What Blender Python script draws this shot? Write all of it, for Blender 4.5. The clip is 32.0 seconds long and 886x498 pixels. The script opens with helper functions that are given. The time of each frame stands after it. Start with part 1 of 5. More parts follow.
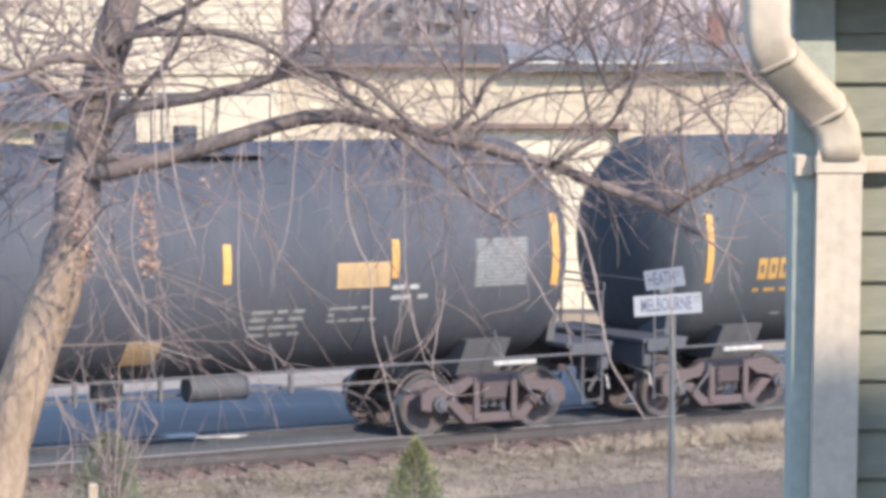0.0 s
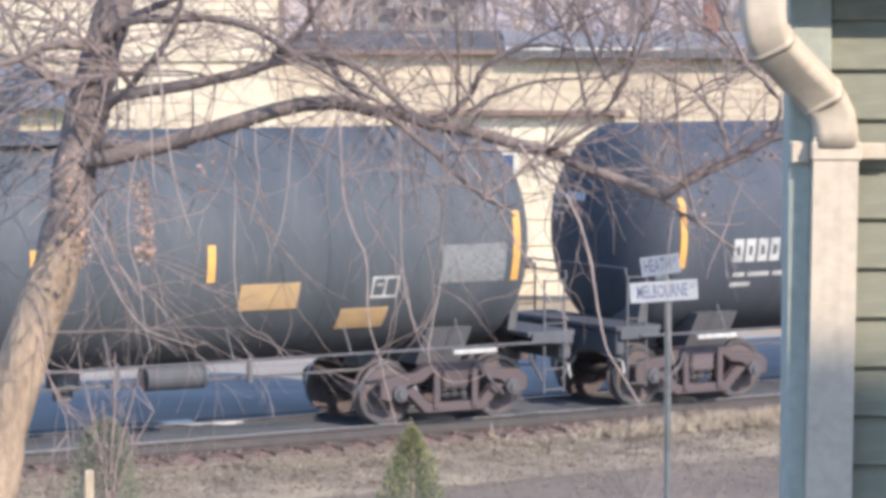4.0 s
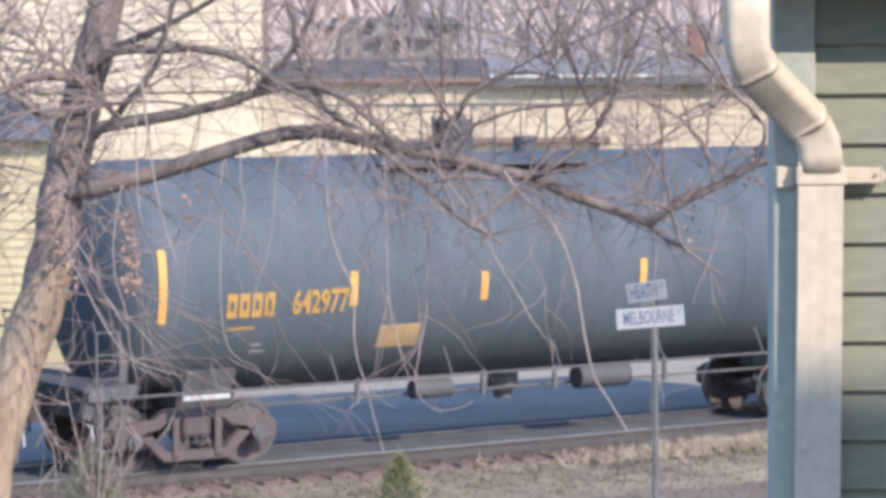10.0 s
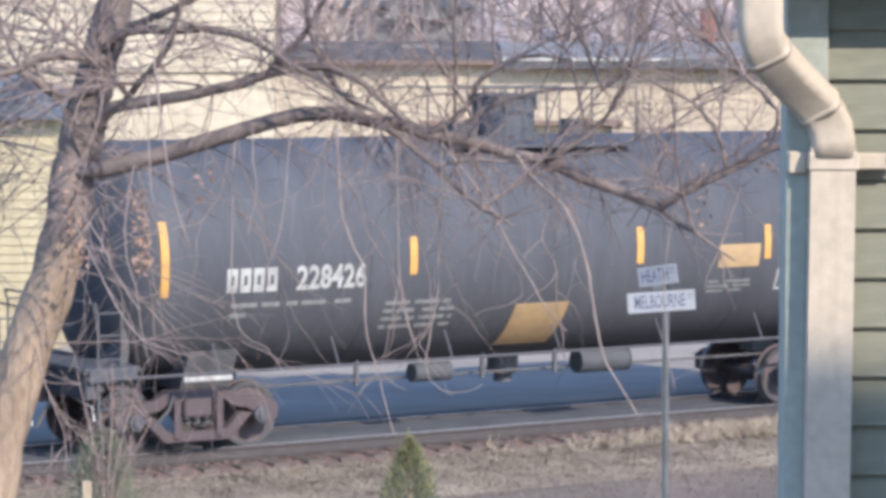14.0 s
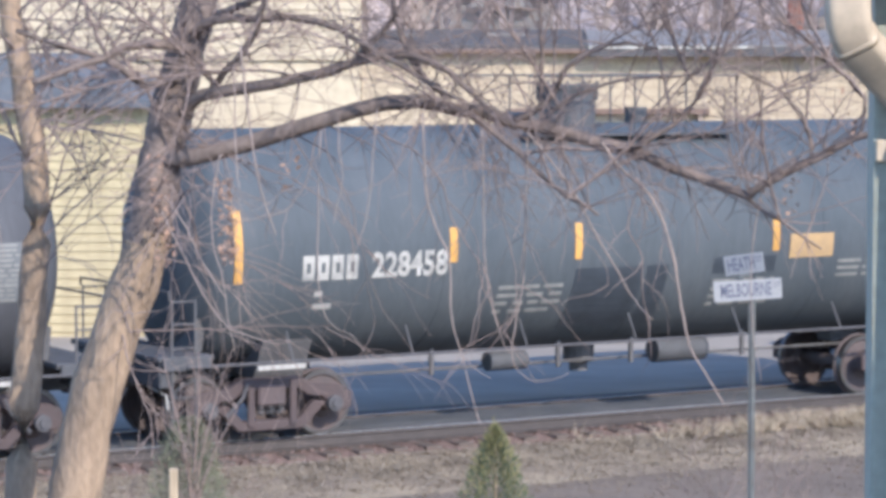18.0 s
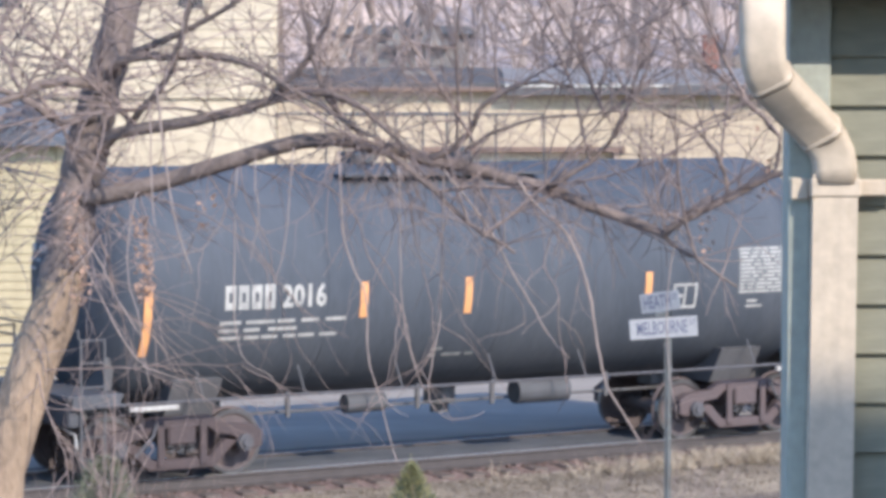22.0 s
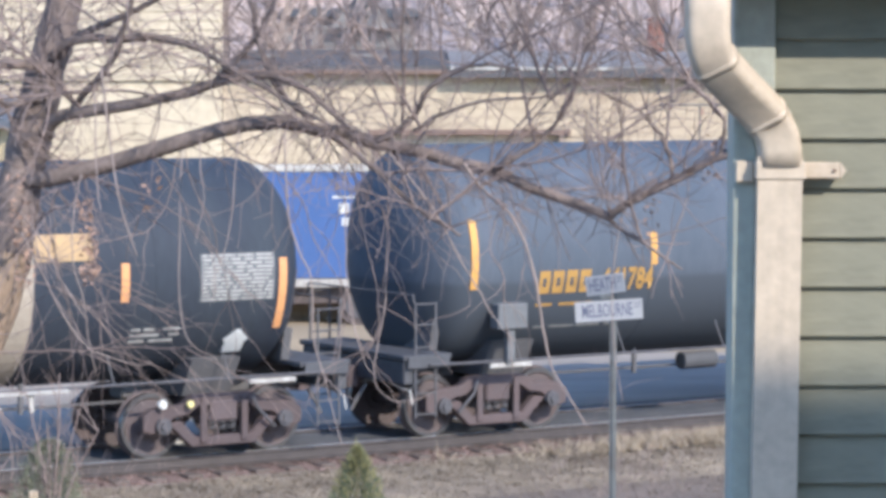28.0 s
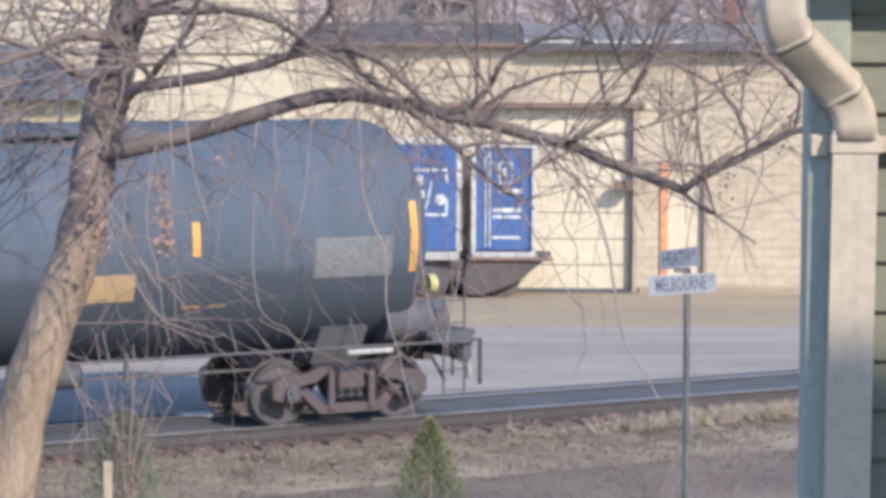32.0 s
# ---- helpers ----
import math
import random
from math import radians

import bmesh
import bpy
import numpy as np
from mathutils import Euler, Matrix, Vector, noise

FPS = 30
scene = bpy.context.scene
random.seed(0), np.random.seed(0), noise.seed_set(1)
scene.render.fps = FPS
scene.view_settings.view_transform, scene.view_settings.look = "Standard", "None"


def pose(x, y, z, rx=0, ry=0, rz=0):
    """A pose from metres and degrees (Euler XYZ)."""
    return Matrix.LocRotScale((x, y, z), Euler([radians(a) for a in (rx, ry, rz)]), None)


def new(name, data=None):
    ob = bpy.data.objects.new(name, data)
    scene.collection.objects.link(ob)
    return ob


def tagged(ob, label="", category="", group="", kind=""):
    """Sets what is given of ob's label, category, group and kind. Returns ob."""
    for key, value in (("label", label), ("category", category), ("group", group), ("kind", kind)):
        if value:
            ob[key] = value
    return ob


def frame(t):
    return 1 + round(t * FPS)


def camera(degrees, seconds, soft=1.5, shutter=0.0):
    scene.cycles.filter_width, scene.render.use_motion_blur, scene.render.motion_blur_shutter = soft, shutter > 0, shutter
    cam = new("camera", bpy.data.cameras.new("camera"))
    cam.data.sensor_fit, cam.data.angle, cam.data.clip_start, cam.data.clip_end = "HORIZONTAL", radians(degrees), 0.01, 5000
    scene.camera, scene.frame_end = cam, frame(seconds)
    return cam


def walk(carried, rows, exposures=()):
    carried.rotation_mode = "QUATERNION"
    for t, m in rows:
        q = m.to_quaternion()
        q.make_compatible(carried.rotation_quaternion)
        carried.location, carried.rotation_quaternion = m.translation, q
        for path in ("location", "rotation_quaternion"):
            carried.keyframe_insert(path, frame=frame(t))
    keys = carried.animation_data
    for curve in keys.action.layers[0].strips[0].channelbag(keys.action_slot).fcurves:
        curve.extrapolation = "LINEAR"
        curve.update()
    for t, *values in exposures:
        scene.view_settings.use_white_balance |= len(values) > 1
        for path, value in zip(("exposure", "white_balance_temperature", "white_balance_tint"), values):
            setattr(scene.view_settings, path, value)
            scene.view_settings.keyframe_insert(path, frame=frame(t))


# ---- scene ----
HC = 4.97          # eye above the rail tops
TRACK = 32.0       # the track's turn against the view
cam = camera(17.59, 32.0, soft=4.0)


def aim(yaw, pitch, roll):
    """The eye's turn: yaw to the left, pitch up, and the lean, in degrees."""
    return pose(0, 0, HC, 90 + pitch, 0, yaw) @ pose(0, 0, 0, 0, 0, roll)


walk(cam, [
   (0, aim(0.389, -3.654, 0.08)), (0.5, aim(0.412, -3.661, 0.08)), (1, aim(0.433, -3.723, 0.04)),
   (1.5, aim(0.446, -3.781, 0.09)), (2, aim(0.431, -3.827, 0.12)), (2.5, aim(0.374, -3.850, 0.08)),
   (4.5, aim(0.280, -3.929, 0.07)), (5, aim(0.210, -3.912, 0.05)), (5.5, aim(0.106, -3.882, 0.11)),
   (6, aim(0.000, -3.794, 0.00)), (6.5, aim(-0.012, -3.757, -0.17)), (7, aim(-0.005, -3.705, -0.07)),
   (7.5, aim(0.021, -3.625, -0.12)), (8, aim(0.030, -3.558, -0.08)), (8.5, aim(0.008, -3.327, -0.09)),
   (9, aim(0.131, -2.854, -0.33)), (9.5, aim(0.100, -3.290, -0.23)), (10, aim(0.027, -3.361, -0.39)),
   (10.5, aim(0.160, -3.929, -0.85)), (11, aim(0.534, -4.029, -0.74)), (11.5, aim(0.531, -4.209, -0.38)),
   (12, aim(0.664, -4.140, -0.23)), (12.5, aim(0.645, -4.111, -0.23)), (13, aim(0.481, -3.978, -0.02)),
   (13.5, aim(0.342, -3.856, 0.01)), (14, aim(0.259, -3.710, 0.03)), (14.5, aim(0.019, -3.621, 0.03)),
   (16.5, aim(-0.143, -3.138, 0.20)), (17, aim(-0.058, -3.770, -0.08)), (17.5, aim(1.371, -3.999, 0.02)),
   (18, aim(1.977, -3.944, -0.03)), (18.5, aim(1.538, -3.947, 0.19)), (19, aim(1.154, -3.868, 0.00)),
   (19.5, aim(0.926, -3.739, 0.15)), (20, aim(0.797, -3.651, 0.25)), (20.5, aim(0.658, -3.519, 0.23)),
   (21, aim(0.491, -3.384, 0.35)), (21.5, aim(0.361, -3.260, 0.34)), (22, aim(0.304, -3.183, 0.03)),
   (22.5, aim(0.341, -3.517, -0.22)), (23, aim(0.575, -3.550, 0.03)), (23.5, aim(0.692, -3.508, 0.40)),
   (24, aim(0.469, -3.483, -0.06)), (24.5, aim(0.292, -3.512, 0.03)), (25, aim(0.058, -3.680, 0.02)),
   (25.5, aim(-0.176, -3.708, -0.09)), (27.5, aim(-0.655, -3.567, 0.06)), (28, aim(-0.789, -3.528, 0.10)),
   (28.5, aim(-0.912, -3.577, 0.42)), (29, aim(-1.024, -3.602, 0.11)), (29.5, aim(0.012, -3.634, -0.16)),
   (30, aim(0.499, -3.700, 0.14)), (30.5, aim(0.607, -3.919, -0.01)), (31, aim(0.646, -4.039, 0.09)),
   (31.5, aim(0.680, -4.073, 0.21)), (32, aim(0.683, -4.074, 0.22)),
], exposures=[(0, 1.31, 5130, 9), (9, 1.23, 5030, 9), (18, 1.12, 4930, 9), (25, 1.14, 5010, 9), (29, 1.07, 4890, 8), (32, 0.92, 5020, 9)])

# ---- world, sun ----
SUN_EL, SUN_AZ = 33.5, 36.0     # degrees up, and to the right of straight behind the eye
world = bpy.data.worlds.new("sky")
scene.world = world
world.use_nodes = True
wt = world.node_tree
sky = wt.nodes.new("ShaderNodeTexSky")
sky.sky_type, sky.sun_disc = "NISHITA", False
sky.sun_elevation, sky.sun_rotation = radians(SUN_EL), radians(180 - SUN_AZ)
sky.air_density, sky.dust_density, sky.ozone_density = 1.1, 1.0, 1.5
wt.links.new(sky.outputs[0], wt.nodes["Background"].inputs[0])
wt.nodes["Background"].inputs[1].default_value = 0.135
sun = new("sun", bpy.data.lights.new("sun", "SUN"))
sun.data.energy, sun.data.angle, sun.data.color = 3.1, radians(0.6), (1.0, 0.76, 0.5)
toward = Vector((math.sin(radians(SUN_AZ)) * math.cos(radians(SUN_EL)),
                 -math.cos(radians(SUN_AZ)) * math.cos(radians(SUN_EL)), math.sin(radians(SUN_EL))))
sun.matrix_basis = toward.to_track_quat("Z", "Y").to_matrix().to_4x4()


# ---- materials ----
def material(name, color, rough=0.8, spec=0.3, metal=0.0, dark=None, scale=3.0, fine=40.0, bump=0.15,
             mix=0.6, stretch=(1, 1, 1), fine_mix=0.25, vary=0.0, threshold=(0.35, 0.7)):
    """A worn surface: two colours in soft stains, a fine grain, and relief."""
    m = bpy.data.materials.new(name)
    m.use_nodes = True
    nt = m.node_tree
    n, l = nt.nodes, nt.links
    b = n["Principled BSDF"]
    b.inputs["Roughness"].default_value = rough
    b.inputs["Metallic"].default_value = metal
    b.inputs["Specular IOR Level"].default_value = spec
    tc = n.new("ShaderNodeTexCoord")
    mp = n.new("ShaderNodeMapping")
    mp.inputs["Scale"].default_value = stretch
    l.new(tc.outputs["Object"], mp.inputs[0])
    a = n.new("ShaderNodeTexNoise")
    a.inputs["Scale"].default_value, a.inputs["Detail"].default_value = scale, 5
    l.new(mp.outputs[0], a.inputs[0])
    r = n.new("ShaderNodeMapRange")
    r.inputs[1].default_value, r.inputs[2].default_value = threshold
    r.inputs[4].default_value = mix
    l.new(a.outputs[0], r.inputs[0])
    mx = n.new("ShaderNodeMix")
    mx.data_type = "RGBA"
    l.new(r.outputs[0], mx.inputs[0])
    mx.inputs[6].default_value = (*color, 1)
    mx.inputs[7].default_value = (*(dark or [c * 0.6 for c in color]), 1)
    g = n.new("ShaderNodeTexNoise")
    g.inputs["Scale"].default_value, g.inputs["Detail"].default_value = fine, 3
    l.new(mp.outputs[0], g.inputs[0])
    gr = n.new("ShaderNodeMapRange")
    gr.inputs[3].default_value, gr.inputs[4].default_value = 1 - fine_mix, 1 + fine_mix
    l.new(g.outputs[0], gr.inputs[0])
    sc = n.new("ShaderNodeMix")
    sc.data_type, sc.blend_type = "RGBA", "MULTIPLY"
    sc.inputs[0].default_value = 1
    l.new(mx.outputs[2], sc.inputs[6])
    l.new(gr.outputs[0], sc.inputs[7])
    out = sc.outputs[2]
    if vary:
        oi = n.new("ShaderNodeObjectInfo")
        vr = n.new("ShaderNodeMapRange")
        vr.inputs[3].default_value, vr.inputs[4].default_value = 1 - vary, 1 + vary
        l.new(oi.outputs["Random"], vr.inputs[0])
        s2 = n.new("ShaderNodeMix")
        s2.data_type, s2.blend_type = "RGBA", "MULTIPLY"
        s2.inputs[0].default_value = 1
        l.new(out, s2.inputs[6])
        l.new(vr.outputs[0], s2.inputs[7])
        out = s2.outputs[2]
    l.new(out, b.inputs["Base Color"])
    if bump:
        bp = n.new("ShaderNodeBump")
        bp.inputs["Strength"].default_value = bump
        bp.inputs["Distance"].default_value = 0.02
        l.new(g.outputs[0], bp.inputs["Height"])
        l.new(bp.outputs[0], b.inputs["Normal"])
    return m


def plain(name, color, rough=0.6, spec=0.3, metal=0.0):
    return material(name, color, rough, spec, metal, dark=[c * 0.75 for c in color], scale=6, fine=60, bump=0.05)


M = {
    "grass": material("dry_grass", (0.213, 0.173, 0.138), 0.95, 0.1, dark=(0.135, 0.111, 0.092), scale=0.55, fine=14, bump=0.5, mix=0.9, fine_mix=0.35),
    "blade": material("straw", (0.246, 0.208, 0.161), 0.9, 0.1, dark=(0.150, 0.125, 0.101), scale=1.6, fine=12, mix=0.9, fine_mix=0.4),
    "ballast": material("ballast", (0.196, 0.141, 0.121), 0.95, 0.1, dark=(0.131, 0.097, 0.086), scale=1.5, fine=22, bump=0.8, mix=0.8, fine_mix=0.5),
    "stone": material("ballast_stone", (0.203, 0.145, 0.125), 0.95, 0.1, dark=(0.129, 0.094, 0.084), scale=2, fine=30, bump=0.3, vary=0.4),
    "tie": material("tie_wood", (0.13, 0.105, 0.09), 0.9, 0.1, scale=3, fine=30, stretch=(1, 8, 1)),
    "rail": material("rail_steel", (0.1, 0.085, 0.08), 0.55, 0.4, 0.5, dark=(0.07, 0.06, 0.058), scale=5),
    "railtop": plain("rail_head", (0.6, 0.6, 0.6), 0.45, 0.5, 0.3),
    "asphalt": material("asphalt", (0.335, 0.294, 0.245), 0.9, 0.2, dark=(0.233, 0.208, 0.182), scale=0.9, fine=9, bump=0.3, mix=0.9, stretch=(0.18, 0.8, 1), fine_mix=0.2),
    "apron": material("concrete_apron", (0.353, 0.285, 0.191), 0.9, 0.15, dark=(0.265, 0.219, 0.157), scale=0.35, fine=6, bump=0.2, mix=0.8, stretch=(0.4, 1, 1)),
    "patch": material("pale_lot_patch", (0.78, 0.75, 0.68), 0.9, 0.2, dark=(0.5, 0.47, 0.42), scale=2, fine=20),
    "cream": material("cream_block", (0.470, 0.389, 0.274), 0.85, 0.2, dark=(0.355, 0.278, 0.204), scale=0.5, fine=5, bump=0.15, mix=0.7, stretch=(0.6, 1, 1.4), threshold=(0.42, 0.75)),
    "cream2": material("cream_door", (0.58, 0.50, 0.36), 0.6, 0.3, dark=(0.50, 0.42, 0.29), scale=0.8, fine=6, bump=0.05),
    "white_wall": material("white_siding", (0.501, 0.428, 0.309), 0.8, 0.2, dark=(0.428, 0.355, 0.249), scale=0.5, fine=5, bump=0.1),
    "yellow_wall": material("pale_yellow_siding", (0.432, 0.365, 0.221), 0.8, 0.2, dark=(0.369, 0.310, 0.189), scale=0.6, fine=5),
    "roof": material("grey_shingle", (0.13, 0.14, 0.16), 0.9, 0.2, scale=1, fine=9, bump=0.3),
    "metal_roof": material("pale_metal_roof", (0.252, 0.234, 0.220), 0.5, 0.4, 0.2, dark=(0.159, 0.148, 0.140), scale=1.2, stretch=(3, 1, 1)),
    "tar": material("tar_roof", (0.11, 0.105, 0.108), 0.9, 0.2, scale=1),
    "trim": material("rusty_trim", (0.20, 0.14, 0.11), 0.8, 0.2, scale=3),
    "jamb": material("weathered_jamb", (0.36, 0.29, 0.235), 0.8, 0.2, scale=3),
    "orange": material("orange_paint", (0.56, 0.28, 0.15), 0.7, 0.3, scale=4),
    "brick": material("chimney_brick", (0.36, 0.19, 0.15), 0.9, 0.2, dark=(0.24, 0.13, 0.11), scale=4, fine=20, bump=0.4, vary=0.2),
    "far_wall": material("far_grey_siding", (0.3, 0.285, 0.27), 0.8, 0.2, dark=(0.22, 0.21, 0.2), scale=0.5),
    "glass": plain("dark_window_glass", (0.03, 0.04, 0.05), 0.08, 0.6),
    "straw_bank": material("straw_bank", (0.297, 0.244, 0.177), 0.95, 0.1, dark=(0.168, 0.136, 0.109), scale=1.1, fine=16, bump=0.6, mix=0.95, stretch=(0.6, 1.2, 1), fine_mix=0.4, threshold=(0.42, 0.66)),
    "tall_straw": material("tall_straw", (0.406, 0.339, 0.250), 0.9, 0.1, dark=(0.281, 0.230, 0.168), scale=1.6, fine=12, mix=0.9, fine_mix=0.3),
    "bed": material("shade_dark_track_bed", (0.117, 0.116, 0.119), 0.9, 0.15, dark=(0.078, 0.079, 0.083), scale=1.2, fine=14, bump=0.4, mix=0.9, fine_mix=0.3),
    "pale_lot": material("pale_concrete_lot", (0.357, 0.268, 0.159), 0.9, 0.2, dark=(0.235, 0.180, 0.115), scale=0.7, fine=8, bump=0.2, mix=0.9, stretch=(0.14, 0.9, 1), fine_mix=0.15),
    "rubble": material("pale_rubble", (0.312, 0.269, 0.218), 0.95, 0.1, dark=(0.203, 0.172, 0.140), scale=2.5, fine=25, bump=0.3),
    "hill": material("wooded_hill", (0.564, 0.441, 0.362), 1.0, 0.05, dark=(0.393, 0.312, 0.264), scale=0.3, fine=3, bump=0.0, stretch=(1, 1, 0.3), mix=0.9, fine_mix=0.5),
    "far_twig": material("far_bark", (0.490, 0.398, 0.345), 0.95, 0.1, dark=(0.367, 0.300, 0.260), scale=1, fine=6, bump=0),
    "bark": material("grey_bark", (0.345, 0.257, 0.178), 0.95, 0.1, dark=(0.21, 0.156, 0.113), scale=3.5, fine=26, bump=0.9, stretch=(1, 1, 0.45), mix=0.9, fine_mix=0.45),
    # upper trunk and limbs take bark coloured as if in shade
    "limb": material("shade_dark_limb_bark", (0.215, 0.172, 0.15), 0.95, 0.1, dark=(0.14, 0.113, 0.1), scale=4, fine=26, bump=0.7, stretch=(1, 1, 0.6), mix=0.9, fine_mix=0.4),
    "twig": material("twig_bark", (0.265, 0.207, 0.182), 0.9, 0.1, dark=(0.19, 0.148, 0.13), scale=3, fine=20, bump=0.2),
    "shoot": material("pale_shoot_bark", (0.34, 0.275, 0.24), 0.9, 0.1, dark=(0.22, 0.178, 0.158), scale=5, fine=20, bump=0.1),
    "leaf": material("dead_leaf", (0.37, 0.25, 0.185), 0.9, 0.1, dark=(0.25, 0.16, 0.115), scale=6),
    "cedar": material("cedar_green", (0.150, 0.169, 0.101), 0.9, 0.1, dark=(0.093, 0.115, 0.078), scale=5, fine=30, mix=0.9),
    "cedar_tip": material("cedar_tip", (0.302, 0.275, 0.127), 0.9, 0.1, dark=(0.190, 0.184, 0.088), scale=6),
    "shrub": material("juniper_green", (0.21, 0.215, 0.15), 0.9, 0.1, dark=(0.14, 0.15, 0.105), scale=4),
    "siding": material("sage_lap_siding", (0.206, 0.199, 0.142), 0.6, 0.3, dark=(0.187, 0.181, 0.132), scale=2, fine=50, bump=0.08, stretch=(0.3, 1, 1), vary=0.03),
    "corner": material("sage_corner_board", (0.356, 0.362, 0.297), 0.55, 0.3, scale=3, dark=(0.324, 0.329, 0.272)),
    "gutter": material("cream_gutter", (0.504, 0.420, 0.315), 0.5, 0.3, dark=(0.445, 0.370, 0.277), scale=7, fine=40, bump=0.04, threshold=(0.5, 0.8)),
    "soffit": material("soffit", (0.30, 0.34, 0.36), 0.8, 0.2),
    "signw": material("sign_sheeting", (0.315, 0.315, 0.319), 0.45, 0.4, dark=(0.252, 0.252, 0.262), scale=6),
    "signb": plain("sign_letters", (0.101, 0.108, 0.162), 0.6),
    "post": material("galvanised_post", (0.16, 0.17, 0.17), 0.6, 0.4, 0.4, dark=(0.10, 0.09, 0.08), scale=8),
    "wood": material("weathered_post", (0.45, 0.36, 0.25), 0.9, 0.1, scale=4, stretch=(3, 3, 1)),
    "blue": material("blue_panel", (0.07, 0.12, 0.29), 0.45, 0.4, dark=(0.055, 0.1, 0.24), scale=2),
    "wtxt": plain("white_vinyl", (0.62, 0.62, 0.6), 0.5),
    "ytxt": plain("yellow_vinyl", (0.70, 0.62, 0.25), 0.5),
    "greyframe": plain("pale_aluminium", (0.55, 0.52, 0.46), 0.5, 0.4, 0.2),
    "chassis": material("dark_chassis", (0.11, 0.09, 0.085), 0.8, 0.3, scale=4),
    "truck": material("truck_rust", (0.100, 0.077, 0.075), 0.9, 0.1, dark=(0.082, 0.071, 0.075), scale=3, fine=25, bump=0.3, vary=0.2),
    "wheel": material("wheel_steel", (0.114, 0.090, 0.087), 0.85, 0.15, 0.0, dark=(0.084, 0.076, 0.080), scale=5, fine=25),
    "tread": plain("wheel_tread", (0.16, 0.15, 0.15), 0.35, 0.5, 0.8),
    "bearing": material("bearing_cap", (0.106, 0.102, 0.109), 0.75, 0.15, 0.0, scale=8),
    "under": material("underframe_black", (0.115, 0.112, 0.116), 0.85, 0.15, dark=(0.10, 0.094, 0.094), scale=2.5, fine=20),
    "hatch": material("hatch_black", (0.085, 0.085, 0.092), 0.7, 0.3, scale=4),
    "edge": material("pale_step_edge", (0.44, 0.42, 0.385), 0.7, 0.3, dark=(0.22, 0.2, 0.18), scale=5, stretch=(4, 1, 1)),
    "tape": material("yellow_reflector", (0.543, 0.302, 0.074), 0.5, 0.3, dark=(0.453, 0.249, 0.069), scale=8, fine=60, bump=0, vary=0.08),
    "tape2": material("orange_reflector", (0.66, 0.33, 0.13), 0.5, 0.3, dark=(0.55, 0.27, 0.11), scale=8, fine=60, bump=0, vary=0.08),
    "panel": material("yellow_panel", (0.386, 0.262, 0.126), 0.6, 0.3, dark=(0.248, 0.181, 0.116), scale=5, threshold=(0.42, 0.72)),
    "lettw": material("worn_white_lettering", (0.4, 0.385, 0.355), 0.7, 0.2, dark=(0.16, 0.16, 0.16), scale=5, threshold=(0.46, 0.7)),
    "letty": material("worn_yellow_lettering", (0.379, 0.226, 0.061), 0.7, 0.2, dark=(0.172, 0.113, 0.054), scale=7, threshold=(0.45, 0.75)),
    "dim": material("faded_stencil", (0.24, 0.235, 0.22), 0.7, 0.2, dark=(0.12, 0.12, 0.12), scale=9, threshold=(0.4, 0.7)),
    "plate": material("stencil_panel", (0.15, 0.152, 0.155), 0.7, 0.2, dark=(0.105, 0.106, 0.108), scale=6),
    "repaint": material("repaint_patch", (0.045, 0.053, 0.066), 0.5, 0.4, scale=5),
    "tankw": material("white_tank_paint", (0.373, 0.316, 0.246), 0.55, 0.3, dark=(0.297, 0.254, 0.200), scale=1.5, fine=20, bump=0.03),
    "whitepipe": material("white_pipe", (0.42, 0.40, 0.365), 0.5, 0.4, scale=6),
    "red": plain("red_reflector", (0.28, 0.04, 0.045), 0.5),
}


def courses(m, length, height, depth=0.10):
    """Faint masonry courses in relief and tone on a painted wall."""
    nt = m.node_tree
    n, l = nt.nodes, nt.links
    tc = n.new("ShaderNodeTexCoord")
    sp = n.new("ShaderNodeSeparateXYZ")
    cb = n.new("ShaderNodeCombineXYZ")
    l.new(tc.outputs["Object"], sp.inputs[0])
    l.new(sp.outputs[0], cb.inputs[0])
    l.new(sp.outputs[2], cb.inputs[1])
    bk = n.new("ShaderNodeTexBrick")
    bk.inputs["Scale"].default_value = 1.0
    bk.inputs["Brick Width"].default_value, bk.inputs["Row Height"].default_value = length, height
    bk.inputs["Mortar Size"].default_value = 0.012
    bk.inputs["Color1"].default_value = (1, 1, 1, 1)
    bk.inputs["Color2"].default_value = (1 - depth, 1 - depth, 1 - depth, 1)
    bk.inputs["Mortar"].default_value = (1 - 3 * depth, 1 - 3 * depth, 1 - 3 * depth, 1)
    l.new(cb.outputs[0], bk.inputs[0])
    b = n["Principled BSDF"]
    was = b.inputs["Base Color"].links[0].from_socket
    mx = n.new("ShaderNodeMix")
    mx.data_type, mx.blend_type = "RGBA", "MULTIPLY"
    mx.inputs[0].default_value = 1
    l.new(was, mx.inputs[6])
    l.new(bk.outputs[0], mx.inputs[7])
    l.new(mx.outputs[2], b.inputs["Base Color"])


courses(M["cream"], 0.40, 0.20, 0.07)
courses(M["brick"], 0.21, 0.075, 0.12)


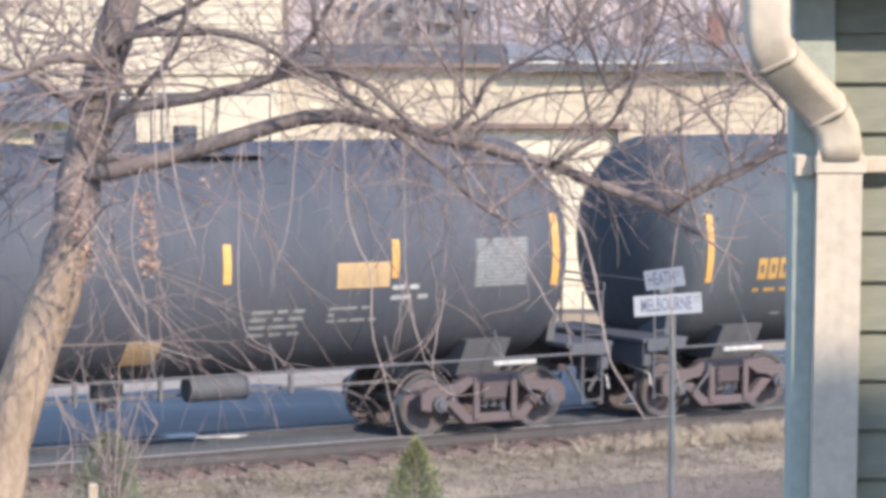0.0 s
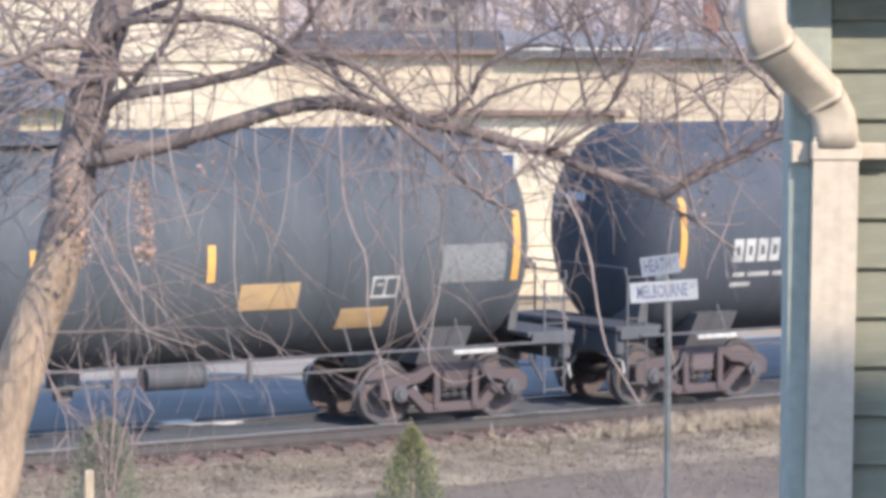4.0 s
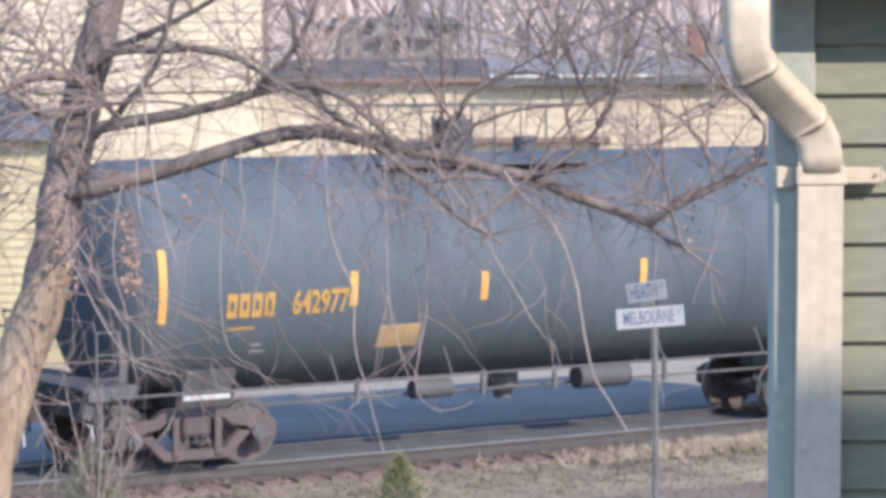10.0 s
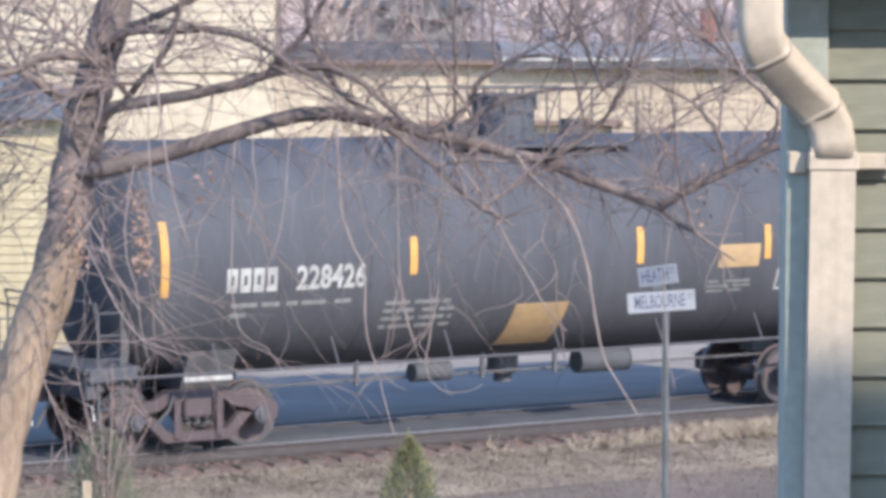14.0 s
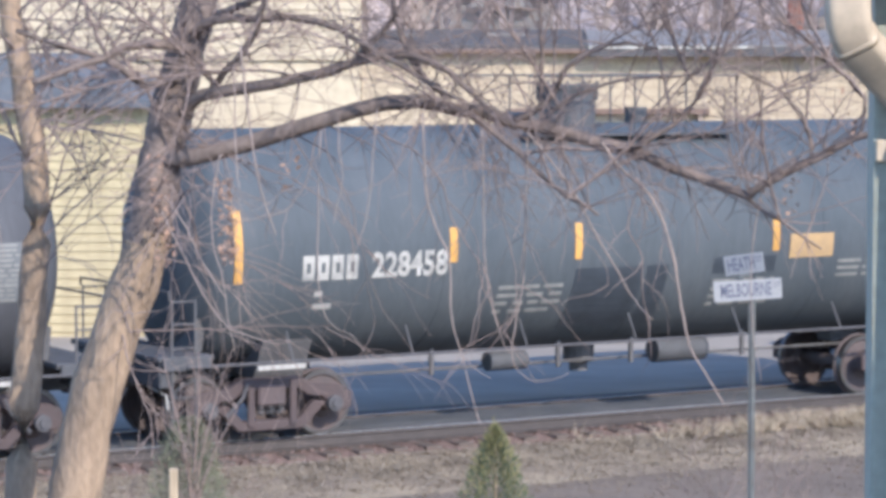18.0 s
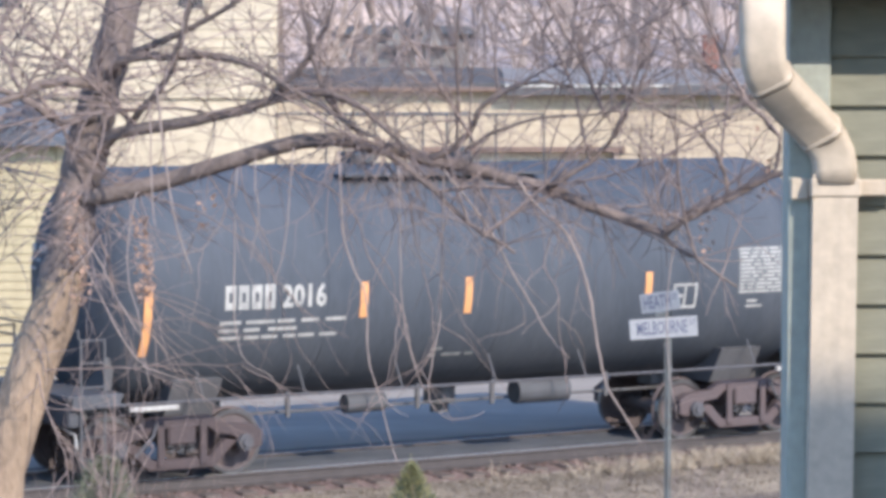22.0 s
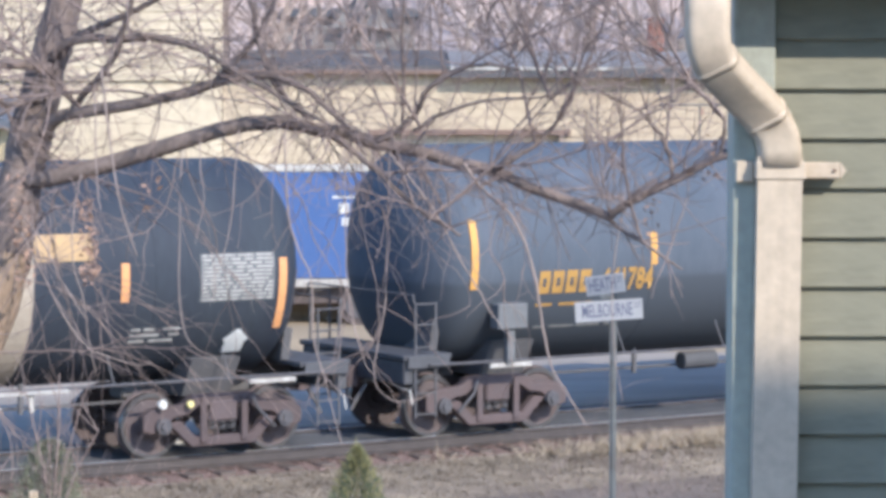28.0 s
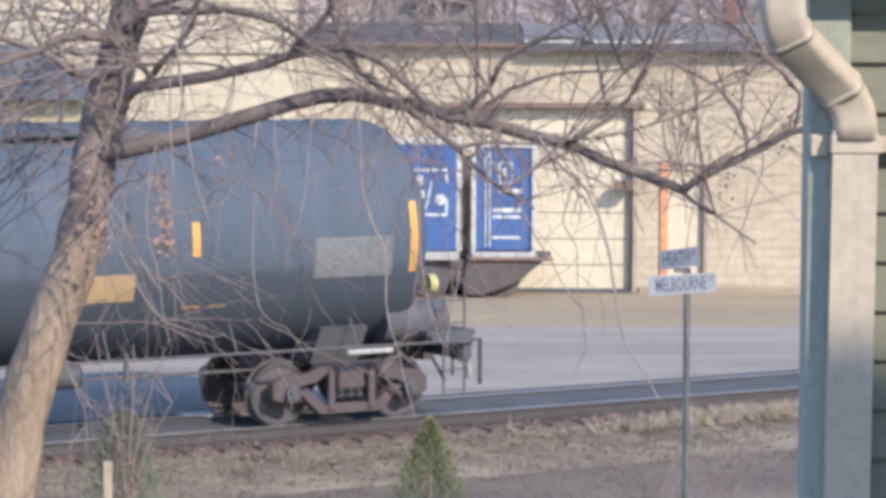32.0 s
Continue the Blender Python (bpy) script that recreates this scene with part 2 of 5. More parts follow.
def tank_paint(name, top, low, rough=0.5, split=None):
    """Weathered tank paint: two tones in streaks that run down, and where given a repainted lower half."""
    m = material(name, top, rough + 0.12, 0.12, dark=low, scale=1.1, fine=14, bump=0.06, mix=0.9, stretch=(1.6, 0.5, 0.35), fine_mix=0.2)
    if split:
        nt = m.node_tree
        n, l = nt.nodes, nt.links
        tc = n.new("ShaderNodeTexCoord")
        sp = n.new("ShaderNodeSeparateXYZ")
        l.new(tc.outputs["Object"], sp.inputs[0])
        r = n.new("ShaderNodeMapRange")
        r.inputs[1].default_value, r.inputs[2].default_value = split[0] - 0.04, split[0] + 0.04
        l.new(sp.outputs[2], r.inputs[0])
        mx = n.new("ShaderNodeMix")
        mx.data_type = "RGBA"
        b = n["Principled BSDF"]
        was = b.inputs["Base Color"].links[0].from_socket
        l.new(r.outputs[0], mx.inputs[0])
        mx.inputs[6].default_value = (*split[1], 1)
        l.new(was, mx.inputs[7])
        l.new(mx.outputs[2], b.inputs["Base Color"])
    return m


# ---- mesh helpers ----
def mesh_of(bm, name, mats, smooth=False):
    me = bpy.data.meshes.new(name)
    bm.to_mesh(me)
    bm.free()
    for m in (mats if isinstance(mats, (list, tuple)) else [mats]):
        me.materials.append(m)
    if smooth:
        me.shade_smooth()
    return me


def thing(name, bm=None, mat=None, m=None, label="", category="", group="", kind="", smooth=False):
    ob = new(name, mesh_of(bm, name, mat, smooth) if bm else None)
    if m is not None:
        ob.matrix_basis = m
    return tagged(ob, label, category, group, kind)


def part(name, bm, mat, parent, label="", m=None, smooth=False, kind=""):
    ob = new(name, bm if isinstance(bm, bpy.types.Mesh) else mesh_of(bm, name, mat, smooth))
    ob.parent = parent
    if m is not None:
        ob.matrix_basis = m
    return tagged(ob, label, kind=kind)


def add_box(bm, x0, x1, y0, y1, z0, z1, bevel=0.0, mi=0):
    vs = [bm.verts.new((x, y, z)) for x in (x0, x1) for y in (y0, y1) for z in (z0, z1)]
    fs = [bm.faces.new([vs[i] for i in q]) for q in
          ((0, 1, 3, 2), (4, 6, 7, 5), (0, 4, 5, 1), (2, 3, 7, 6), (0, 2, 6, 4), (1, 5, 7, 3))]
    for f in fs:
        f.material_index = mi
    if bevel:
        es = list({e for f in fs for e in f.edges})
        bmesh.ops.bevel(bm, geom=es, offset=bevel, segments=1, affect="EDGES", profile=0.5)
    return bm


def box(x0, x1, y0, y1, z0, z1, bevel=0.0):
    return add_box(bmesh.new(), x0, x1, y0, y1, z0, z1, bevel)


def add_tube(bm, pts, radii, sides=6, cap=True):
    """A tapered tube along a line of points."""
    pts = [Vector(p) for p in pts]
    if not isinstance(radii, (list, tuple)):
        radii = [radii] * len(pts)
    rings = []
    up = Vector((0, 0, 1))
    for i, p in enumerate(pts):
        d = (pts[min(i + 1, len(pts) - 1)] - pts[max(i - 1, 0)]).normalized()
        a = d.cross(up)
        if a.length < 0.05:
            a = d.cross(Vector((1, 0, 0)))
        a.normalize()
        b = d.cross(a)
        rings.append([bm.verts.new(p + (a * math.cos(k * math.tau / sides) + b * math.sin(k * math.tau / sides)) * radii[i])
                      for k in range(sides)])
    for r, s in zip(rings, rings[1:]):
        for k in range(sides):
            bm.faces.new((r[k], r[(k + 1) % sides], s[(k + 1) % sides], s[k]))
    if cap and sides > 2:
        bm.faces.new(rings[0][::-1])
        bm.faces.new(rings[-1])
    return bm


def tube(pts, radii, sides=6):
    return add_tube(bmesh.new(), pts, radii, sides)


def disc(bm, c, axis, r, length, sides=24, bevel=0.0):
    c, axis = Vector(c), Vector(axis).normalized()
    return add_tube(bm, [c - axis * length / 2, c + axis * length / 2], r, sides)


def prism(profile, y0, y1, axis="y"):
    """A closed outline pushed along an axis. The outline is in the two other axes, in order."""
    bm = bmesh.new()
    put = {"y": lambda a, b, c: (a, c, b), "x": lambda a, b, c: (c, a, b), "z": lambda a, b, c: (a, b, c)}[axis]
    lo = [bm.verts.new(put(a, b, y0)) for a, b in profile]
    hi = [bm.verts.new(put(a, b, y1)) for a, b in profile]
    k = len(profile)
    for i in range(k):
        bm.faces.new((lo[i], lo[(i + 1) % k], hi[(i + 1) % k], hi[i]))
    bm.faces.new(lo[::-1])
    bm.faces.new(hi)
    bmesh.ops.recalc_face_normals(bm, faces=bm.faces)
    return bm


def letters(text, height, width=None, squeeze=1.0, bold=0.012):
    """Flat lettering as vertices and faces, from its lower left corner, of a height and width in metres."""
    cu = bpy.data.curves.new("lettering", "FONT")
    cu.body, cu.size, cu.offset, cu.resolution_u = text, 1.0, bold, 2
    ob = new("lettering", cu)
    bpy.context.view_layer.update()
    me = bpy.data.meshes.new_from_object(ob.evaluated_get(bpy.context.evaluated_depsgraph_get()))
    bpy.data.objects.remove(ob)
    xs = [v.co.x for v in me.vertices]
    ys = [v.co.y for v in me.vertices]
    kx = (width / (max(xs) - min(xs))) if width else height / (max(ys) - min(ys)) * squeeze
    ky = height / (max(ys) - min(ys))
    for v in me.vertices:
        v.co = ((v.co.x - min(xs)) * kx, (v.co.y - min(ys)) * ky, 0)
    return me

# ---- ground, lot, track ----
def along(s, n, z):
    """A place by the track: s metres along, n metres beyond its middle line."""
    a = radians(TRACK)
    x0, y0 = -1.54 * math.sin(a), 37.81 + 1.54 * math.cos(a)
    return Vector((x0 + s * math.cos(a) - n * math.sin(a), y0 + s * math.sin(a) + n * math.cos(a), z))


GROUND = -0.42
bm = bmesh.new()
bmesh.ops.create_grid(bm, x_segments=60, y_segments=60, size=1500)
for vtx in bm.verts:
    d = vtx.co.y - 200
    vtx.co.z = GROUND + (max(0.0, d) * 0.03)
thing("ground", bm, M["grass"], label="dry winter grass ground around the railway", category="ground", kind="structure")

bm = bmesh.new()
c = [along(-40, 0.84, -0.025), along(22, 0.84, -0.025), Vector((60, 52.5, -0.40)), Vector((-60, 52.5, -0.40))]
bm.faces.new([bm.verts.new(p) for p in c])
thing("road", bm, M["asphalt"], label="worn grey asphalt beside the railway", category="road", kind="structure")


def lot_height(p):
    """The lot's fall from the rails to the apron."""
    n = (p.y - along(0, 0.84, 0).y) * math.cos(radians(TRACK)) - (p.x - along(0, 0.84, 0).x) * math.sin(radians(TRACK))
    far = (52.5 - along(0, 0.84, 0).y) * math.cos(radians(TRACK)) - (p.x - along(0, 0.84, 0).x) * math.sin(radians(TRACK))
    return -0.025 - 0.375 * max(0.0, n) / max(0.5, far)


# paler concrete further off, with a broken edge towards the asphalt
bm = bmesh.new()
rl = random.Random(4)
edge, back = [], []
for i in range(120):
    p = along(-9 + i * 0.25, 3.0 + 0.9 * math.sin(i * 0.13) + rl.uniform(-0.22, 0.22), 0)
    if p.y < 52.2:
        edge.append(bm.verts.new((p.x, p.y, lot_height(p) + 0.006)))
        q = Vector((p.x - 1.0, 52.45, 0))
        back.append(bm.verts.new((q.x, q.y, lot_height(q) + 0.008)))
for a, b, c2, d in zip(edge, edge[1:], back[1:], back):
    bm.faces.new((a, b, c2, d))
thing("pavement", bm, M["pale_lot"], label="pale streaked concrete lot before the warehouse", category="pavement", kind="structure")
bm = bmesh.new()
add_box(bm, -60, 60, 52.4, 62.2, -0.6, -0.385)
thing("pavement", bm, M["apron"], label="pale concrete apron before the warehouse", category="pavement", kind="structure")

track = thing("railway_track", label="rusty steel rails on wooden ties and brown ballast", category="railway track", kind="structure")
track.matrix_basis = Matrix.Translation(along(0, 0, 0)) @ pose(0, 0, 0, 0, 0, TRACK)
part("ballast", prism([(-1.9, -0.46), (-1.3, -0.23), (-1.0, -0.20), (1.4, -0.20), (2.6, -0.44)], -100, 100, "x"), M["ballast"], track, "brown crushed stone bed")
RAIL = [(-0.07, -0.175), (0.07, -0.175), (0.07, -0.16), (0.012, -0.145), (0.012, -0.045), (0.036, -0.035), (0.036, -0.006),
        (0.028, 0), (-0.028, 0), (-0.036, -0.006), (-0.036, -0.035), (-0.012, -0.045), (-0.012, -0.145), (-0.07, -0.16)]
for y in (-0.755, 0.755):
    bm = prism([(a + y, b) for a, b in RAIL], -100, 100, "x")
    for fc in bm.faces:
        if fc.normal.z > 0.9 and fc.calc_center_median().z > -0.01:
            fc.material_index = 1
    part("rail", bm, [M["rail"], M["railtop"]], track, "rusty rail with a bright head")
# infill and outer strip coloured dark to stand in for the train's shade
part("track_infill", box(-40, 40, -0.66, 0.70, -0.176, -0.035, 0.01), M["bed"], track, "fill between the rails, coloured dark as train shade")
part("track_infill", prism([(0.80, -0.2), (0.80, -0.015), (1.4, -0.032), (1.4, -0.2)], -40, 40, "x"), M["bed"], track, "strip beside the far rail, coloured dark as train shade")
tie = mesh_of(add_box(bmesh.new(), -0.115, 0.115, -1.3, 1.3, -0.34, -0.178, 0.012), "tie", M["tie"])
for i in range(-26, 60):
    part("tie", tie, None, track, m=pose(i * 0.5 + random.uniform(-0.02, 0.02), random.uniform(-0.04, 0.04), 0, 0, 0, random.uniform(-0.6, 0.6)))

# the verge rises to the shoulder
def verge(n):
    """Height of the grass beside the track, n metres from its middle line."""
    return GROUND + 0.235 * min(1.0, max(0.0, (4.2 + n) / 3.2)) ** 1.3


bm = bmesh.new()
rv = random.Random(12)
cols = [-1.25, -1.4, -1.55, -1.75, -2.0, -2.35, -2.75, -3.15, -3.5]
grid = []
for i in range(241):
    s = -30 + i * 0.25
    grid.append([bm.verts.new(along(s, n + (rv.uniform(-0.10, 0.04) if k == 0 else rv.uniform(-0.05, 0.05)),
                                    verge(n) + (rv.uniform(-0.018, 0.018) if k < 8 else -0.03) - (0.06 if k == 0 else 0))) for k, n in enumerate(cols)])
for a, b in zip(grid, grid[1:]):
    for k in range(8):
        bm.faces.new((a[k], a[k + 1], b[k + 1], b[k]))
bmesh.ops.recalc_face_normals(bm, faces=bm.faces)
if sum(fc.normal.z for fc in bm.faces) < 0:
    bmesh.ops.reverse_faces(bm, faces=bm.faces)
thing("grass_verge", bm, M["straw_bank"], label="low bank of dry winter grass beside the rails", category="ground", kind="structure", smooth=True)

# loose stones on the near shoulder
bm = bmesh.new()
rs = random.Random(3)
for i in range(5200):
    s, n = rs.uniform(-12, 18), -0.84 - rs.random() ** 1.4 * 0.85
    z = -0.20 if n > -1.0 else -0.20 - 0.1 * (-1.0 - n)
    p = along(s, n, z + 0.01)
    r = rs.uniform(0.018, 0.045)
    q = [bm.verts.new(p + Vector((rs.uniform(-1, 1), rs.uniform(-1, 1), rs.uniform(-0.3, 1))).normalized() * r) for _ in range(4)]
    for k in ((0, 1, 2), (0, 3, 1), (1, 3, 2), (0, 2, 3)):
        bm.faces.new([q[j] for j in k])
thing("ballast_stones", bm, M["stone"], label="loose brown ballast stones beside the rails", category="stones", kind="stuff")

# dry grass in tufts along the near side
def grass(name, n_tufts, seed, where, hmin, hmax, mat, label):
    bm = bmesh.new()
    r = random.Random(seed)
    for i in range(n_tufts):
        p = where(r)
        for k in range(r.randint(5, 9)):
            a = r.uniform(0, math.tau)
            h = r.uniform(hmin, hmax)
            w = Vector((math.cos(a), math.sin(a), 0)) * r.uniform(0.006, 0.012)
            lean = Vector((r.uniform(-1, 1), r.uniform(-1, 1), 0)) * h * 1.4
            b0 = p + Vector((r.uniform(-0.1, 0.1), r.uniform(-0.1, 0.1), 0))
            bm.faces.new([bm.verts.new(b0 - w), bm.verts.new(b0 + w), bm.verts.new(b0 + lean + Vector((0, 0, h)))])
    thing(name, bm, mat, label=label, category="grass", kind="stuff")


def by_track(r):
    n = -1.5 - abs(r.gauss(0, 1.0))
    return along(r.uniform(-13, 19), n, verge(n))


def on_bank(r):
    n = -r.uniform(3.0, 9.0)
    return along(r.uniform(-13, 19), n, verge(n))


grass("grass", 11000, 5, by_track, 0.015, 0.06, M["blade"], "short dry straw-coloured grass along the railway")
grass("trodden_grass", 3500, 15, on_bank, 0.015, 0.045, M["grass"], "short trodden brown grass on the bank")
grass("tall_grass", 700, 6, lambda r: along(5.4 + r.gauss(0, 1.5), -r.uniform(1.4, 2.1), GROUND + 0.19), 0.08, 0.24, M["tall_straw"], "tall dry straw grass beside the ballast")

# pale rubble and clods strewn over the top of the bank
bm = bmesh.new()
rs = random.Random(9)
for i in range(3600):
    s, n = rs.uniform(-12, 18), -1.5 - abs(rs.gauss(0, 0.7))
    if noise.noise(Vector((s * 0.9, n * 1.3, 0))) < -0.12:
        continue
    p = along(s, n, verge(n))
    r = rs.uniform(0.012, 0.04)
    q = [bm.verts.new(p + Vector((rs.uniform(-1.5, 1.5), rs.uniform(-1.5, 1.5), rs.uniform(-0.3, 0.8))) * r) for _ in range(5)]
    for k in ((0, 1, 2), (0, 3, 1), (1, 3, 2), (0, 2, 4), (2, 3, 4), (3, 0, 4)):
        bm.faces.new([q[j] for j in k])
thing("rubble", bm, M["rubble"], label="pale stones and clods strewn along the bank", category="stones", kind="stuff")

# irregular pale patch laid on the lot beyond the rails
bm = bmesh.new()
r = random.Random(8)
for i in range(34):
    a = i / 34 * math.tau
    x, y = -3.45 + 0.62 * math.cos(a) * r.uniform(0.8, 1.15), 38.45 + 0.36 * math.sin(a) * r.uniform(0.7, 1.2)
    bm.verts.new((x, y, 0.02 - (y - 37.0) * 0.026))
bm.verts.ensure_lookup_table()
bm.faces.new(bm.verts[:])
thing("gravel_patch", bm, M["patch"], label="small pale patch on the asphalt lot", category="gravel", kind="structure")

# ---- warehouse beyond the lot ----
def wall_with_holes(x0, x1, z0, z1, y, thick, holes):
    """An upright wall facing the eye, with rectangular openings (x0, x1, z0, z1) through it."""
    bm = bmesh.new()
    xs = sorted({x0, x1, *[h[0] for h in holes], *[h[1] for h in holes]})
    zs = sorted({z0, z1, *[h[2] for h in holes], *[h[3] for h in holes]})
    for a, b in zip(xs, xs[1:]):
        for lo, hi in zip(zs, zs[1:]):
            if not any(h[0] <= a and b <= h[1] and h[2] <= lo and hi <= h[3] for h in holes):
                add_box(bm, a, b, y, y + thick, lo, hi)
    bmesh.ops.remove_doubles(bm, verts=bm.verts, dist=1e-4)
    return bm


WY = 62.0
ware = thing("warehouse", label="long cream-painted block warehouse with a metal roof", category="building")
DOOR = (-0.55, 3.36, -0.39, 3.64)
MAN = (3.96, 4.98, -0.39, 2.45)
part("wall", wall_with_holes(-3.9, 22, -0.45, 5.0, WY, 0.3, [DOOR, MAN]), M["cream"], ware, "cream painted block wall, stained")
bm = prism([(WY - 0.35, 5.0), (WY - 0.35, 5.10), (WY + 4, 5.46), (WY + 4, 5.3), (WY + 0.4, 5.0)], 1.0, 22, "x")
part("roof", bm, M["metal_roof"], ware, "pale blue-grey metal roof")
part("fascia", box(1.0, 22, WY - 0.40, WY - 0.35, 4.86, 5.07), M["tar"], ware, "dark weathered eave board")
part("drip_edge", box(1.0, 4.6, WY - 0.43, WY - 0.402, 5.03, 5.075), M["greyframe"], ware, "pale metal drip edge")
bm = prism([(WY - 0.3, 5.0), (WY - 0.3, 5.12), (WY + 6, 5.5), (WY + 6, 5.3), (WY + 0.4, 5.0)], -3.9, 1.0, "x")
part("roof", bm, M["tar"], ware, "dark tar roof section")
part("parapet", box(-3.9, 1.0, WY - 0.32, WY - 0.05, 4.93, 5.02, 0.01), M["trim"], ware)
part("door_header", box(DOOR[0] - 0.2, DOOR[1] + 0.25, WY - 0.16, WY - 0.002, 3.62, 3.74, 0.01), M["trim"], ware, "rusty steel door header")
part("door_jamb", box(DOOR[1], DOOR[1] + 0.10, WY - 0.08, WY + 0.2, -0.38, 3.62, 0.008), M["jamb"], ware)
part("door_jamb", box(DOOR[0] - 0.10, DOOR[0], WY - 0.08, WY + 0.2, -0.38, 3.62, 0.008), M["jamb"], ware)
roll = part("roller_door", box(DOOR[0], DOOR[1], WY + 0.22, WY + 0.26, -0.38, 3.62), M["cream2"], ware, "cream sectional loading door, closed")
for i in range(7):
    part("door_panel", box(DOOR[0] + 0.02, DOOR[1] - 0.02, WY + 0.17, WY + 0.215, -0.36 + i * 0.57, -0.36 + i * 0.57 + 0.55, 0.012), M["cream2"], roll)
part("door_sill", box(DOOR[0], DOOR[1], WY - 0.05, WY + 0.17, -0.386, -0.30), M["tar"], ware)
part("door_frame", box(MAN[0], MAN[0] + 0.17, WY - 0.05, WY + 0.2, -0.38, 2.45, 0.01), M["orange"], ware, "orange painted door frame post")
part("door_frame", box(MAN[1] - 0.08, MAN[1], WY - 0.05, WY + 0.2, -0.38, 2.45, 0.01), M["jamb"], ware)
part("entry_door", box(MAN[0] + 0.17, MAN[1] - 0.08, WY + 0.12, WY + 0.17, -0.38, 2.40, 0.01), M["cream2"], ware, "cream painted entry door")
part("wall_ledge", box(3.5, 22, WY - 0.12, WY - 0.003, -0.40, -0.24, 0.01), M["apron"], ware)
part("door_light", box(2.95, 3.35, WY - 0.35, WY - 0.05, 1.85, 2.05, 0.02), M["trim"], ware)
for i in range(9):
    x = 4.2 + i * 1.9
    part("gutter_bracket", box(x, x + 0.06, WY - 0.42, WY - 0.3, 4.88, 5.05), M["trim"], ware)
# chimney-like vents on the tar roof
for x, w, h in ((-3.3, 0.5, 0.02), (-1.3, 0.9, 0.05)):
    part("roof_unit", box(x, x + w, WY + 3, WY + 4, 5.2, 5.35 + h, 0.03), M["metal_roof"], ware, "grey metal roof unit")

# tall white house beyond, with lap lines and two windows
house = thing("white_house", label="tall white clapboard house with dark upper windows", category="house")
WIN = [(-6.05, -5.5, 6.72, 7.9), (-10.1, -9.4, 6.72, 7.9)]
part("wall", wall_with_holes(-22, -3.92, -0.45, 11, 61.95, 0.3, WIN), M["white_wall"], house)
for w in WIN:
    wn = part("window", box(w[0], w[1], 62.07, 62.11, w[2], w[3]), M["glass"], house, "dark window pane")
    for a, b, c2, d in ((w[0] - 0.1, w[0], w[2] - 0.1, w[3] + 0.1), (w[1], w[1] + 0.1, w[2] - 0.1, w[3] + 0.1),
                        (w[0], w[1], w[2] - 0.1, w[2]), (w[0], w[1], w[3], w[3] + 0.1)):
        part("window_frame", box(a, b, 61.90, 62.05, c2, d), M["white_wall"], wn)
part("roof", prism([(-22.3, 11.0), (-3.6, 11.0), (-13, 15.5)], 61.6, 73, "y"), M["roof"], house)
part("belt_course", box(-22, -3.93, 61.86, 61.948, 4.78, 4.86, 0.01), M["white_wall"], house)
board = mesh_of(prism([(61.905, 0.0), (61.947, 0.0), (61.947, 0.2), (61.935, 0.2)], -8.95, 8.95, "x"), "clapboard", M["white_wall"])
for i in range(26):
    z = 4.88 + i * 0.2
    if z < 6.5:
        part("clapboard", board, None, house, m=pose(-12.92, 0, z))

# pale yellow garage before it
gar = thing("yellow_garage", label="pale yellow sided garage with a grey shingle roof", category="garage")
part("wall", wall_with_holes(-16, -7.15, -0.45, 4.05, 51, 0.2, []), M["yellow_wall"], gar)
part("side_wall", box(-7.35, -7.152, 51.2, 58, -0.45, 4.05), M["yellow_wall"], gar)
bm = prism([(-16.5, 3.98), (-6.9, 3.98), (-6.9, 4.08), (-9.4, 4.95), (-13, 4.95), (-16.5, 4.1)], 50.6, 58.4, "y")
part("roof", bm, M["roof"], gar, "low grey shingle roof")
lap = mesh_of(prism([(50.965, 0.0), (50.998, 0.0), (50.998, 0.16), (50.99, 0.16)], -8.8 / 2, 8.8 / 2, "x"), "lap_board", M["yellow_wall"])
for i in range(27):
    part("lap_board", lap, None, gar, m=pose(-11.58, 0, -0.38 + i * 0.162))

# ---- blue box truck on the lot ----
TY = 55.5
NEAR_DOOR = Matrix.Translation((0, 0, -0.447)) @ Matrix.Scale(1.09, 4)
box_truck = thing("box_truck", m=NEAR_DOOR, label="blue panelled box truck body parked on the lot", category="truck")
part("box_body", box(-4.25, -0.30, TY, TY + 1.3, 0.92, 3.16, 0.06), M["greyframe"], box_truck, "pale aluminium box body")
part("side_panel", box(-4.16, -0.40, TY - 0.03, TY - 0.002, 0.98, 3.04, 0.01), M["blue"], box_truck, "blue printed side panel")
part("top_rail", box(-4.22, -0.33, TY - 0.05, TY - 0.002, 3.05, 3.15, 0.01), M["greyframe"], box_truck)
part("bottom_rail", box(-4.22, -0.33, TY - 0.05, TY - 0.002, 0.80, 0.96, 0.01), M["edge"], box_truck, "pale lower rail")
part("chassis", box(-4.0, 0.6, TY + 0.2, TY + 1.2, 0.45, 0.80, 0.03), M["chassis"], box_truck)
for x in (-3.2, -0.9):
    w = part("wheel", disc(bmesh.new(), (x, TY + 0.25, 0.42), (0, 1, 0), 0.363, 0.28, 28), M["chassis"], box_truck, "black tyre")
    part("rim", disc(bmesh.new(), (x, TY + 0.09, 0.42), (0, 1, 0), 0.24, 0.05, 18), M["bearing"], w)


def sticker(name, me, mat, parent, x, z, y, label=""):
    me.materials.clear()
    me.materials.append(mat)
    return part(name, me, None, parent, label, m=pose(x, y, z, 90, 0, 0))


def bars(parent, spans, y, mat, name="printed_line", label=""):
    for x0, x1, z0, z1 in spans:
        part(name, box(x0, x1, y - 0.004, y, z0, z1), mat, parent, label)


